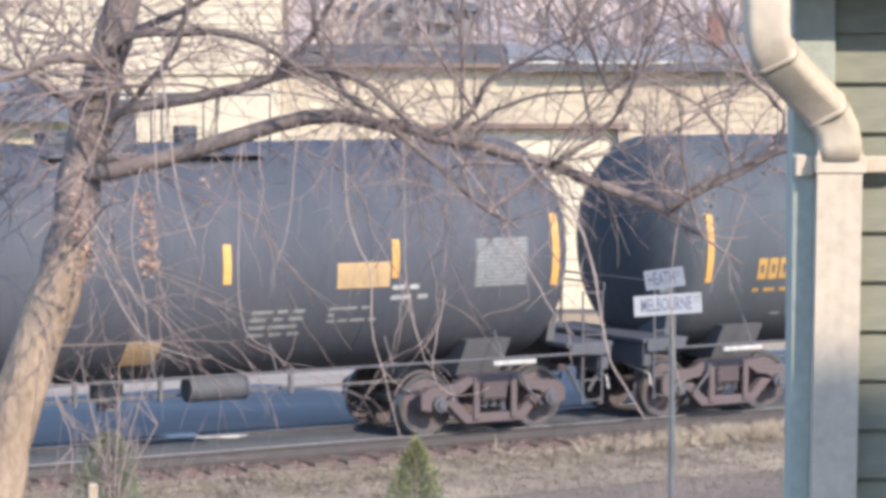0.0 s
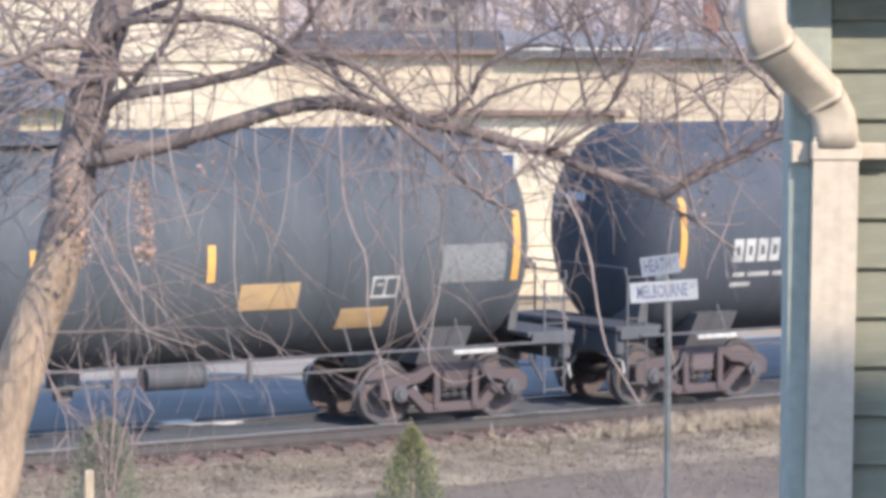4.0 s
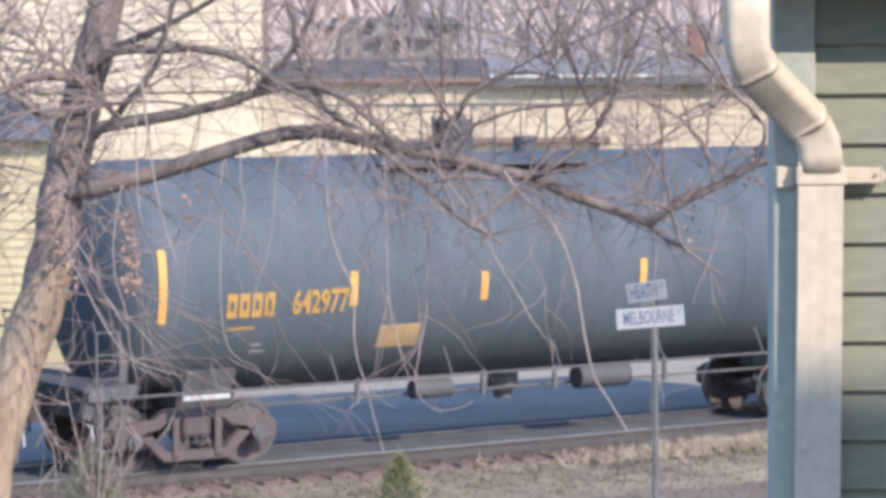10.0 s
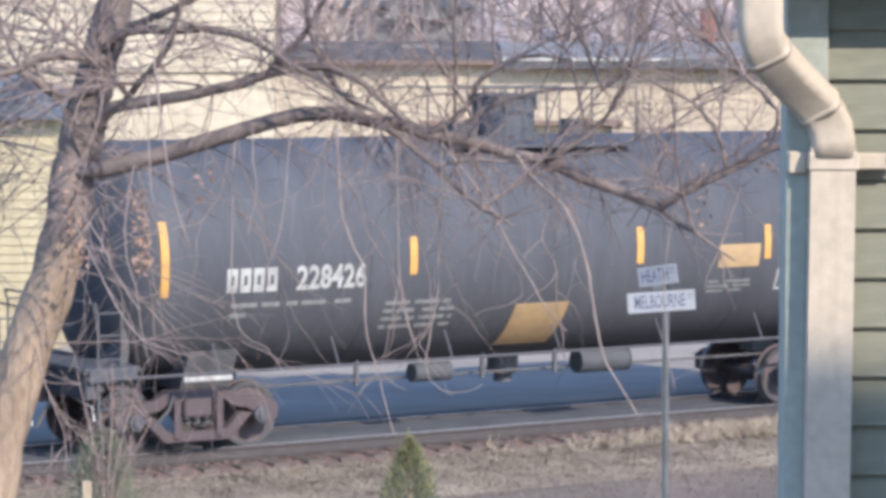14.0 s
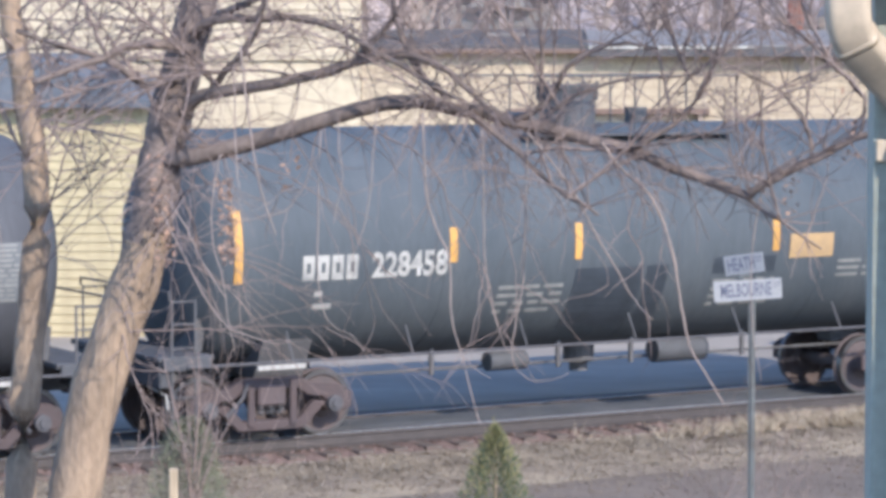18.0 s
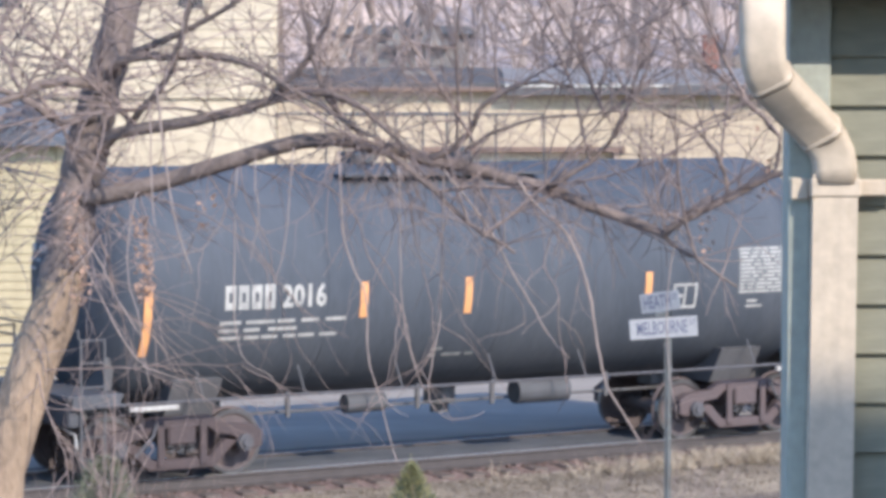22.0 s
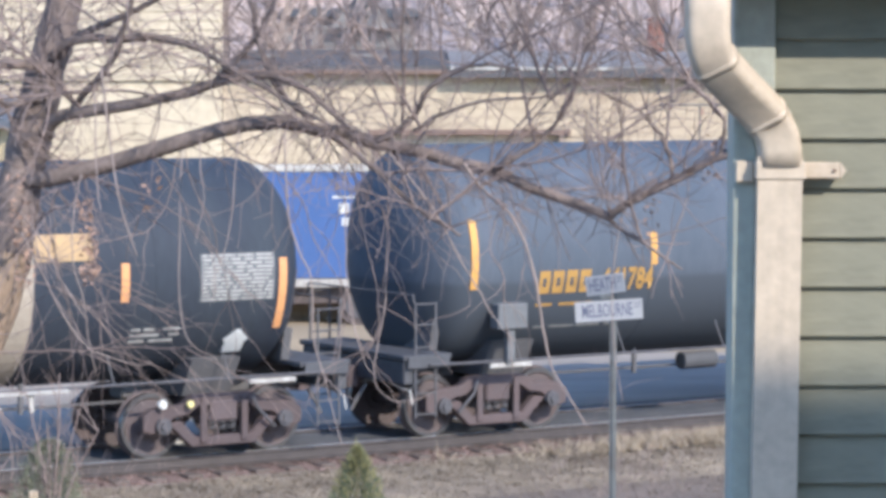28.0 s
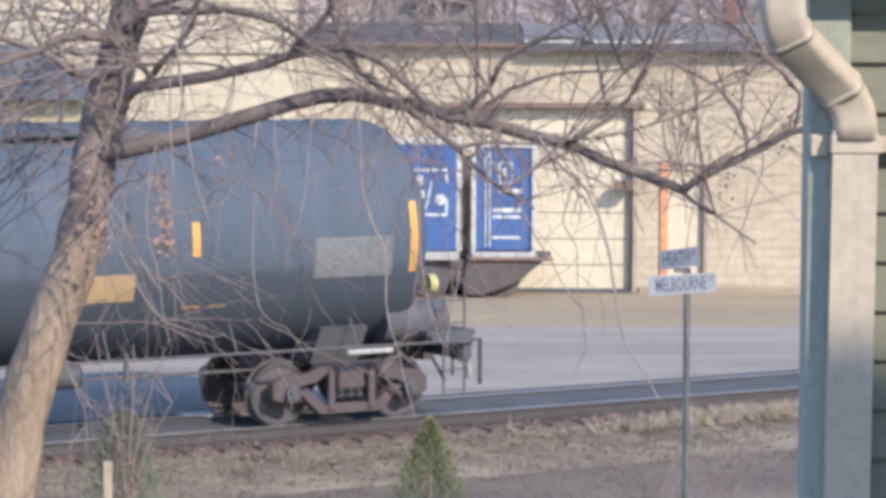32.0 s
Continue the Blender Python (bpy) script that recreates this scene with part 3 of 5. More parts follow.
PY = TY - 0.034
sticker("lettering", letters("This", 0.20, 0.62), M["wtxt"], box_truck, -4.06, 2.08, PY, "white printed word")
sticker("lettering", letters("Free", 0.15, 0.42), M["ytxt"], box_truck, -3.86, 2.44, PY, "pale yellow printed word")
bars(box_truck, [(-4.06, -3.94, 2.46, 2.58)], PY, M["ytxt"])
bars(box_truck, [(-3.36, -2.9, 2.45, 2.56), (-2.84, -2.38, 2.45, 2.56), (-3.32, -2.75, 2.09, 2.26), (-2.68, -2.28, 2.09, 2.26),
                 (-4.06, -3.55, 1.72, 1.88), (-3.45, -2.95, 1.72, 1.88), (-2.86, -2.42, 1.72, 1.88)], PY, M["wtxt"])
bars(box_truck, [(-4.06, -3.7, 1.28, 1.34), (-3.1, -2.7, 1.28, 1.33)], PY, M["greyframe"])
bars(box_truck, [(-1.38, -0.58, 2.53, 2.58), (-1.05, -0.58, 1.66, 1.71), (-0.62, -0.57, 1.72, 2.0), (-0.62, -0.57, 2.3, 2.5),
                 (-1.26, -1.06, 2.24, 2.44), (-1.20, -1.02, 2.0, 2.16)], PY, M["wtxt"], "printed_mark", "white printed shape")
part("printed_mark", tube([(-1.0, PY, 1.8), (-0.88, PY, 2.36)], 0.022, 6), M["wtxt"], box_truck)
part("printed_mark", disc(bmesh.new(), (-0.72, PY, 1.98), (0, 1, 0), 0.11, 0.006, 16), M["wtxt"], box_truck)

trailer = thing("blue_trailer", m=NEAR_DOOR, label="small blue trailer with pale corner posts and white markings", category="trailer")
part("trailer_body", box(-0.10, 1.14, TY + 0.3, TY + 1.25, 0.95, 3.05, 0.04), M["blue"], trailer)
for x in (-0.12, 1.06):
    part("corner_post", box(x, x + 0.09, TY + 0.22, TY + 0.32, 0.9, 3.08, 0.01), M["greyframe"], trailer, "pale aluminium corner post")
part("top_rail", box(-0.03, 1.06, TY + 0.24, TY + 0.298, 2.98, 3.06, 0.008), M["greyframe"], trailer)
for x in (0.16, 0.24):
    part("lock_rod", tube([(x, TY + 0.27, 1.05), (x, TY + 0.27, 2.9)], 0.014, 8), M["wtxt"], trailer)
QY = TY + 0.295
bars(trailer, [(0.42, 0.45, 2.28, 2.70), (0.66, 0.69, 2.28, 2.70), (0.45, 0.66, 2.67, 2.70), (0.45, 0.66, 2.28, 2.31),
               (0.50, 0.58, 2.42, 2.58), (0.42, 0.9, 2.10, 2.18), (0.3, 0.85, 1.72, 1.80), (0.3, 0.85, 1.60, 1.66), (0.3, 0.85, 1.20, 1.25)],
     QY, M["wtxt"], "printed_mark", "white printed shape")
part("step_bumper", box(-0.1, 1.15, TY + 0.05, TY + 0.3, 0.84, 0.95, 0.02), M["edge"], trailer, "pale step bumper")
part("frame", prism([(-0.2, 0.90), (1.45, 0.90), (0.75, 0.35), (0.1, 0.12), (-0.2, 0.12)], TY + 0.1, TY + 1.25, "y"), M["chassis"], trailer, "dark brown trailer frame")
part("frame_lip", box(-0.15, 1.48, TY + 0.02, TY + 0.1, 0.78, 0.86, 0.02), M["trim"], trailer)
for x in (0.0, 0.5):
    part("wheel", disc(bmesh.new(), (x, TY + 0.45, 0.40), (0, 1, 0), 0.343, 0.24, 28), M["chassis"], trailer, "black tyre")

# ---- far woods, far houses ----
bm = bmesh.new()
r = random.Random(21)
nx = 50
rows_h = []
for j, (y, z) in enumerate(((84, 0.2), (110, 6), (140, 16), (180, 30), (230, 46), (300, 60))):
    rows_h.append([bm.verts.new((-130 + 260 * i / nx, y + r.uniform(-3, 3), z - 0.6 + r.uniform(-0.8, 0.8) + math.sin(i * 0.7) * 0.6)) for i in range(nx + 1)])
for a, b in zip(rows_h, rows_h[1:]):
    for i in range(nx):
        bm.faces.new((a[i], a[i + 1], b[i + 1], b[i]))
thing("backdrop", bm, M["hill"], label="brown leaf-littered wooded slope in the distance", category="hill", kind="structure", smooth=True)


def far_trees(seed, count, x0, x1, y0, y1, name, label):
    rr = random.Random(seed)
    verts, faces = [], []

    def stick(p, q, a, b):
        d = (q - p).normalized()
        s = d.cross(Vector((0, 1, 0)))
        if s.length < 0.1:
            s = Vector((1, 0, 0))
        s.normalize()
        t = d.cross(s)
        k = len(verts)
        for c, w in ((p, a), (q, b)):
            for ang in (0, 2.094, 4.189):
                verts.append(c + (s * math.cos(ang) + t * math.sin(ang)) * w)
        for i in range(3):
            faces.append((k + i, k + (i + 1) % 3, k + 3 + (i + 1) % 3, k + 3 + i))

    def branch(p, d, length, w, depth):
        for k in range(3):
            q = p + d * (length / 3)
            stick(p, q, w * (1 - k * 0.22), w * (1 - (k + 1) * 0.22))
            if depth > 0:
                for _ in range(2):
                    e = (d + Vector((rr.uniform(-1, 1), rr.uniform(-0.7, 0.7), rr.uniform(-0.25, 0.7))) * 0.95).normalized()
                    branch(q, e, length * rr.uniform(0.4, 0.62), w * 0.45, depth - 1)
            p = q
            d = (d + Vector((rr.uniform(-0.2, 0.2), rr.uniform(-0.2, 0.2), 0.05))).normalized()

    for i in range(count):
        x, y = rr.uniform(x0, x1), rr.uniform(y0, y1)
        z = max(-0.5, (y - 84) * 0.23)
        branch(Vector((x, y, z)), Vector((rr.uniform(-0.1, 0.1), 0, 1)).normalized(), rr.uniform(8, 14), rr.uniform(0.10, 0.2), 3)
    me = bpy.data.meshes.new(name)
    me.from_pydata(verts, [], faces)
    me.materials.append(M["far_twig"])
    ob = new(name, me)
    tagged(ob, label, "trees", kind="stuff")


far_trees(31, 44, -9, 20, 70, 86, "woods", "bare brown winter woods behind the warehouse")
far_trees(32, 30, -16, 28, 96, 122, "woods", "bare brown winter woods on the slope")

fh = thing("far_house", label="distant pale gabled house among the bare trees", category="house")
part("wall", box(-4.2, 0.4, 100, 106, 2, 6.9), M["far_wall"], fh)
part("gable", prism([(-2.6, 6.5), (-0.2, 6.5), (-1.4, 7.9)], 99.4, 106, "y"), M["far_wall"], fh)
part("roof", prism([(-4.5, 6.9), (0.7, 6.9), (0.4, 7.2), (-4.2, 7.2)], 99.6, 107, "y"), M["roof"], fh)
part("window", box(-1.55, -1.25, 99.36, 99.39, 6.8, 7.3), M["glass"], fh)
fh2 = thing("far_house", label="distant grey-roofed house with a red brick chimney", category="house")
part("wall", box(8.9, 16, 90, 96, 2, 6.3), M["greyframe"], fh2)
part("roof", prism([(7.9, 5.6), (16.5, 5.6), (12.2, 8.1)], 89.9, 97, "y"), M["metal_roof"], fh2)
chim = part("chimney", box(7.62, 8.10, 89.2, 89.8, 4.5, 6.62, 0.01), M["brick"], fh2, "red brick chimney")
part("chimney_cap", box(7.58, 8.14, 89.16, 89.84, 6.60, 6.68, 0.01), M["brick"], chim)

# ---- the near house at the right ----
HY = 5.90
hs = thing("near_house", label="sage green lap-sided house corner with cream gutter and downspout", category="house")
part("wall_core", box(0.70, 4.2, HY + 0.03, HY + 0.25, -0.5, 5.45), M["siding"], hs)
part("side_wall", prism([(0.78, HY + 0.25), (1.0, HY + 0.25), (2.0, 11), (1.8, 11)], -0.5, 5.45, "z"), M["siding"], hs)
part("corner_board", box(0.683, 0.764, HY - 0.012, HY + 0.06, -0.45, 5.45, 0.003), M["corner"], hs, "sage green corner board")
part("corner_return", box(0.679, 0.70, HY - 0.010, HY + 0.10, -0.45, 5.45, 0.002), M["corner"], hs)
lapb = mesh_of(prism([(HY + 0.006, 0.0), (HY + 0.008, -0.003), (HY + 0.029, -0.003), (HY + 0.029, 0.1025), (HY + 0.020, 0.1025)], 0.766, 4.2, "x"), "siding_board", M["siding"])
for i in range(14, 58):
    part("siding_board", lapb, None, hs, m=pose(0, 0, 5.0415 - 0.1025 * (i - 46)))
part("soffit", box(0.28, 4.6, HY - 0.08, HY + 0.02, 5.44, 5.46), M["soffit"], hs)
part("fascia", box(0.26, 4.6, HY - 0.10, HY - 0.08, 5.22, 5.52), M["gutter"], hs)
bm = prism([(HY - 0.10, 5.160), (HY - 0.18, 5.160), (HY - 0.21, 5.21), (HY - 0.215, 5.30), (HY - 0.10, 5.30)], 0.229, 4.6, "x")
part("gutter", bm, M["gutter"], hs, "cream painted metal gutter")


def ribbed(w, d, ribs=3):
    """Outline of a corrugated downspout, w across and d deep, round its middle."""
    pts = []
    def side(a, b):
        a, b = Vector(a), Vector(b)
        nrm = Vector(((b - a).y, -(b - a).x)).normalized()
        pts.append(a)
        for k in range(ribs):
            u0, u1 = (k + 0.25) / ribs, (k + 0.75) / ribs
            for u, o in ((u0 - 0.05, 0), (u0 + 0.03, -0.0004), (u1 - 0.03, -0.0004), (u1 + 0.05, 0)):
                pts.append(a + (b - a) * u + nrm * o)
    side((-w / 2, -d / 2), (w / 2, -d / 2))
    side((w / 2, -d / 2), (w / 2, d / 2))
    side((w / 2, d / 2), (-w / 2, d / 2))
    side((-w / 2, d / 2), (-w / 2, -d / 2))
    return [(p.x, p.y) for p in pts]


def pipe(stations, w, d):
    """The downspout swept through stations: place and heading, its broad side kept level."""
    bm = bmesh.new()
    rings = []
    for p, t in stations:
        t = Vector(t).normalized()
        u = (Vector((1, 0, 0)) - t * t.x).normalized()
        v = u.cross(t)
        rings.append([bm.verts.new(Vector(p) + u * a + v * b) for a, b in ribbed(w, d)])
    k = len(rings[0])
    for a, b in zip(rings, rings[1:]):
        for i in range(k):
            bm.faces.new((a[i], a[(i + 1) % k], b[(i + 1) % k], b[i]))
    bm.faces.new(rings[0])
    bm.faces.new(rings[-1][::-1])
    bmesh.ops.recalc_face_normals(bm, faces=bm.faces)
    return bm


def rounded(w, d, r=0.02):
    """Outline of a smooth pressed elbow: a rectangle with well rounded corners."""
    pts = []
    for cx, cy, a0 in ((w / 2 - r, -d / 2 + r, -90), (w / 2 - r, d / 2 - r, 0), (-w / 2 + r, d / 2 - r, 90), (-w / 2 + r, -d / 2 + r, 180)):
        for k in range(6):
            a = radians(a0 + 18 * k)
            pts.append((cx + r * math.cos(a), cy + r * math.sin(a)))
    return pts


def swept(stations, w, d, r=0.02):
    """A smooth elbow swept through places, its broad side kept level; headings follow the line."""
    bm = bmesh.new()
    pts = [Vector(p) for p in stations]
    rings = []
    for i, p in enumerate(pts):
        t = (pts[min(i + 1, len(pts) - 1)] - pts[max(i - 1, 0)]).normalized()
        u = (Vector((1, 0, 0)) - t * t.x).normalized()
        v = u.cross(t)
        rings.append([bm.verts.new(p + u * a + v * b) for a, b in rounded(w, d, r)])
    k = len(rings[0])
    for a, b in zip(rings, rings[1:]):
        for i in range(k):
            bm.faces.new((a[i], a[(i + 1) % k], b[(i + 1) % k], b[i]))
    bm.faces.new(rings[0])
    bm.faces.new(rings[-1][::-1])
    bmesh.ops.recalc_face_normals(bm, faces=bm.faces)
    return bm


DW = 0.092
top_y, low_y = HY - 0.175, HY - 0.037
DOWN = Vector((0, 0, -1))
part("elbow", swept([(0.606, top_y, 5.19), (0.606, top_y, 5.09), (0.606, top_y, 5.05), (0.609, top_y + 0.004, 5.025), (0.618, top_y + 0.014, 5.002),
                     (0.634, top_y + 0.030, 4.982), (0.672, top_y + 0.068, 4.945), (0.716, top_y + 0.106, 4.905), (0.740, low_y - 0.016, 4.882), (0.755, low_y - 0.006, 4.862),
                     (0.765, low_y - 0.002, 4.840), (0.770, low_y, 4.815), (0.770, low_y, 4.78)], 0.090, 0.066, 0.02), M["gutter"], hs, "cream pressed double elbow below the gutter", smooth=True)
part("elbow_seam", swept([(0.622, top_y + 0.019, 4.996), (0.630, top_y + 0.027, 4.986)], 0.093, 0.069, 0.021), M["gutter"], hs, smooth=True)
part("elbow_seam", swept([(0.735, low_y - 0.020, 4.887), (0.743, low_y - 0.013, 4.878)], 0.093, 0.069, 0.021), M["gutter"], hs, smooth=True)
part("downspout", pipe([((0.770, low_y, 4.80), DOWN), ((0.762, low_y, 3.9), DOWN), ((0.752, low_y, -0.2), DOWN)], DW, 0.046), M["gutter"], hs, "cream corrugated downspout")
bm = box(0.719, 0.822, low_y - 0.027, low_y + 0.024, 4.752, 4.790, 0.003)
add_box(bm, 0.822, 0.898, HY - 0.028, HY - 0.017, 4.753, 4.787, 0.003)
add_box(bm, 0.682, 0.719, HY - 0.028, HY - 0.013, 4.745, 4.79, 0.003)
strap = part("strap", bm, M["gutter"], hs, "cream metal strap holding the downspout")
part("strap_tip", prism([(0.898, 4.753), (0.910, 4.770), (0.898, 4.787)], HY - 0.028, HY - 0.017, "y"), M["gutter"], strap)
part("screw", disc(bmesh.new(), (0.885, HY - 0.029, 4.770), (0, 1, 0), 0.004, 0.006, 10), M["trim"], strap)
part("drip", tube([(0.25, HY - 0.2, 5.161), (0.25, HY - 0.2, 5.149)], [0.006, 0.003], 8), M["gutter"], hs)

# added unseen wall behind the eye, keeps the sun off the near wall's foot
thing("wall_south", box(2.0, 25.0, -2.3, -2.0, -0.45, 10.8), M["white_wall"], label="added plain pale wall behind the viewer, casting shade", category="wall", kind="structure")

# ---- street sign ----
SY = 28.0
sg = thing("street_sign", label="two white street name blades on a metal post", category="street sign")
X0 = 2.062
part("post", prism([(X0 - 0.034, SY + 0.03), (X0 - 0.012, SY + 0.03), (X0 - 0.008, SY + 0.012), (X0 + 0.008, SY + 0.012), (X0 + 0.012, SY + 0.03),
                    (X0 + 0.034, SY + 0.03), (X0 + 0.034, SY + 0.038), (X0 - 0.034, SY + 0.038)], GROUND, 2.80, "z"), M["post"], sg, "grey galvanised channel post")
lo = part("blade", box(-0.335, 0.335, -0.004, 0.004, -0.10, 0.10, 0.002), M["signw"], sg, "white reflective blade", m=pose(2.015, SY, 2.64, 0, -3.6, 4))
part("lettering", letters("MELBOURNE", 0.135, 0.50, bold=0.012), M["signb"], lo, "dark blue letters", m=pose(-0.265, -0.0055, -0.062, 90, 0, 0))
part("lettering", letters("ST", 0.055, 0.06, bold=0.0), M["signb"], lo, m=pose(0.262, -0.0055, 0.01, 90, 0, 0))
up = part("blade", box(-0.205, 0.205, -0.004, 0.004, -0.095, 0.095, 0.002), M["signw"], sg, "white reflective blade", m=pose(1.98, SY + 0.01, 2.895, 0, -9, -25))
part("lettering", letters("HEATH", 0.13, 0.28, bold=0.012), M["signb"], up, "dark blue letters", m=pose(-0.17, -0.0055, -0.058, 90, 0, 0))
part("lettering", letters("ST", 0.055, 0.055, bold=0.0), M["signb"], up, m=pose(0.13, -0.0055, 0.005, 90, 0, 0))
part("bracket", box(1.93, 2.06, SY - 0.01, SY + 0.03, 2.755, 2.795, 0.004), M["post"], sg)
for ob in list(sg.children_recursive):
    for me_ob in ([ob] if ob.name.startswith("lettering") else []):
        me_ob.data.materials.clear()
        me_ob.data.materials.append(M["signb"])

# ---- the train ----
V0 = 3.7611                                    # metres a second at the start


def gone(t):
    """How far the train has rolled towards the left since the start."""
    return V0 * (t + 9.876e-05 * t * t - 2.1412e-05 * t ** 3)


def curved(bm_or_none, R, zc, s0, s1, z0, z1, lift=0.006, nz=8, ns=2, front=-1, taper=0.0):
    """A thin curved piece lying on the tank's near side, from s0 to s1 along it and z0 to z1 up it."""
    bm = bm_or_none or bmesh.new()
    grid = []
    for i in range(nz + 1):
        z = z0 + (z1 - z0) * i / nz
        c = max(-0.999, min(0.999, (z - zc) / R))
        y = front * math.sqrt(1 - c * c)
        row = []
        for k in range(ns + 1):
            s = s0 + (s1 - s0) * k / ns + taper * (z - zc)
            row.append((bm.verts.new((s, y * (R + lift), zc + c * (R + lift))), bm.verts.new((s, y * (R + 0.001), zc + c * (R + 0.001)))))
        grid.append(row)
    for a, b in zip(grid, grid[1:]):
        for k in range(ns):
            bm.faces.new((a[k][0], a[k + 1][0], b[k + 1][0], b[k][0]))
        bm.faces.new((a[0][1], a[0][0], b[0][0], b[0][1]))
        bm.faces.new((a[ns][0], a[ns][1], b[ns][1], b[ns][0]))
    for k in range(ns):
        bm.faces.new((grid[0][k][1], grid[0][k + 1][1], grid[0][k + 1][0], grid[0][k][0]))
        bm.faces.new((grid[nz][k][0], grid[nz][k + 1][0], grid[nz][k + 1][1], grid[nz][k][1]))
    return bm


def on_tank(me, R, zc, s0, z0, lift=0.008):
    """Wraps flat lettering round the tank's near side."""
    for v in me.vertices:
        x, y = v.co.x, v.co.y
        a0 = math.asin(max(-0.99, min(0.99, (z0 - zc) / R)))
        a = a0 + y / R
        v.co = (s0 + x, -(R + lift) * math.cos(a), zc + (R + lift) * math.sin(a))
    return me


def block_letters(width, height, gap=0.2):
    """One plain letter-sized block with a small slot, as a flat mesh."""
    bm = bmesh.new()
    x1 = width * (1 - gap)
    t = x1 * 0.34
    for a, b, c, d in ((0, t, 0, height), (x1 - t, x1, 0, height), (t, x1 - t, height * 0.7, height), (t, x1 - t, 0, height * 0.3)):
        n = max(1, round((d - c) / 0.05))
        for j in range(n):
            lo, hi = c + (d - c) * j / n, c + (d - c) * (j + 1) / n
            bm.faces.new([bm.verts.new((p, q, 0)) for p, q in ((a, lo), (b, lo), (b, hi), (a, hi))])
    return mesh_of(bm, "lettering", M["lettw"])


def tank_shell(half, R, zc, head, s0=None, s1=None, lift=0.0):
    """The shell with domed heads; or, with s0 and s1, a plain jacket round part of it."""
    bm = bmesh.new()
    prof = []
    if s0 is None:
        for k in range(7):
            a = k / 6 * math.pi / 2
            prof.append((-half - head * math.cos(a), max(0.02, R * math.sin(a) ** 0.85)))
        n = 12
        for k in range(1, n):
            prof.append((-half + 2 * half * k / n, R))
        for k in range(7):
            a = math.pi / 2 - k / 6 * math.pi / 2
            prof.append((half + head * math.cos(a), max(0.02, R * math.sin(a) ** 0.85)))
    else:
        prof = [(s0, R - 0.01), (s0, R + lift), (s1, R + lift), (s1, R - 0.01)]
    sides = 56
    rings = [[bm.verts.new((s, -r * math.cos(k * math.tau / sides), zc + r * math.sin(k * math.tau / sides))) for k in range(sides)] for s, r in prof]
    for a, b in zip(rings, rings[1:]):
        for k in range(sides):
            bm.faces.new((a[k], b[k], b[(k + 1) % sides], a[(k + 1) % sides]))
    if s0 is None:
        bm.faces.new(rings[0][::-1])
        bm.faces.new(rings[-1])
    bmesh.ops.recalc_face_normals(bm, faces=bm.faces)
    return bm


def wheel_mesh():
    bm = bmesh.new()
    prof = [(0.0, 0.10), (0.05, 0.10), (0.05, 0.16), (0.02, 0.20), (0.005, 0.34), (0.03, 0.37), (0.03, 0.42), (-0.07, 0.425), (-0.085, 0.45), (-0.105, 0.45), (-0.105, 0.37),
            (-0.05, 0.34), (-0.03, 0.18), (-0.08, 0.14), (-0.08, 0.1)]
    sides = 32
    rings = [[bm.verts.new((r * math.cos(k * math.tau / sides), -y, r * math.sin(k * math.tau / sides))) for k in range(sides)] for y, r in prof]
    for j, (a, b) in enumerate(zip(rings, rings[1:])):
        for k in range(sides):
            f = bm.faces.new((a[k], b[k], b[(k + 1) % sides], a[(k + 1) % sides]))
            f.material_index = 1 if j in (6, 5) else 0
    bm.faces.new(rings[0])
    bmesh.ops.recalc_face_normals(bm, faces=bm.faces)
    return mesh_of(bm, "wheel", [M["wheel"], M["tread"]])


WHEEL = wheel_mesh()
AXLE = mesh_of(disc(bmesh.new(), (0, 0, 0), (0, 1, 0), 0.085, 1.9, 14), "axle", M["wheel"])


def frame_mesh():
    """The cast side frame of a truck, with its window over the springs."""
    chord = [(-1.16, 0.38), (-1.16, 0.58), (-1.02, 0.67), (-0.62, 0.70), (-0.42, 0.82), (0.42, 0.82), (0.62, 0.70), (1.02, 0.67), (1.16, 0.58), (1.16, 0.38),
             (1.02, 0.34), (0.72, 0.54), (0.52, 0.57), (0.36, 0.68), (-0.36, 0.68), (-0.52, 0.57), (-0.72, 0.54), (-1.02, 0.34)]
    foot = [(-0.80, 0.47), (-0.62, 0.50), (-0.40, 0.28), (0.40, 0.28), (0.62, 0.50), (0.80, 0.47), (0.46, 0.15), (-0.46, 0.15)]
    bm = prism(chord, -0.08, 0.08, "y")
    lower = prism(foot, -0.075, 0.075, "y")
    me = bpy.data.meshes.new("foot")
    lower.to_mesh(me)
    lower.free()
    bm.from_mesh(me)
    bpy.data.meshes.remove(me)
    bmesh.ops.bevel(bm, geom=[e for e in bm.edges], offset=0.014, segments=1, affect="EDGES", profile=0.5)
    for s in (-1, 1):
        add_box(bm, s * 0.30 - 0.05, s * 0.30 + 0.05, -0.11, -0.06, 0.20, 0.78, 0.012)
    return mesh_of(bm, "side_frame", M["truck"])


SIDE = frame_mesh()
SPRING = bmesh.new()
add_tube(SPRING, [(0.05 * math.cos(k * 1.05), 0.05 * math.sin(k * 1.05), 0.24 + k * 0.011) for k in range(26)], 0.013, 5)
SPRING = mesh_of(SPRING, "coil_spring", M["under"])
CAP = mesh_of(disc(disc(bmesh.new(), (0, 0, 0), (0, 1, 0), 0.105, 0.10, 18), (0, -0.06, 0), (0, 1, 0), 0.06, 0.05, 12), "bearing", M["bearing"])
BOLSTER = mesh_of(box(-0.20, 0.20, -1.1, 1.1, 0.46, 0.74, 0.03), "bolster", M["truck"])
AXLES = []


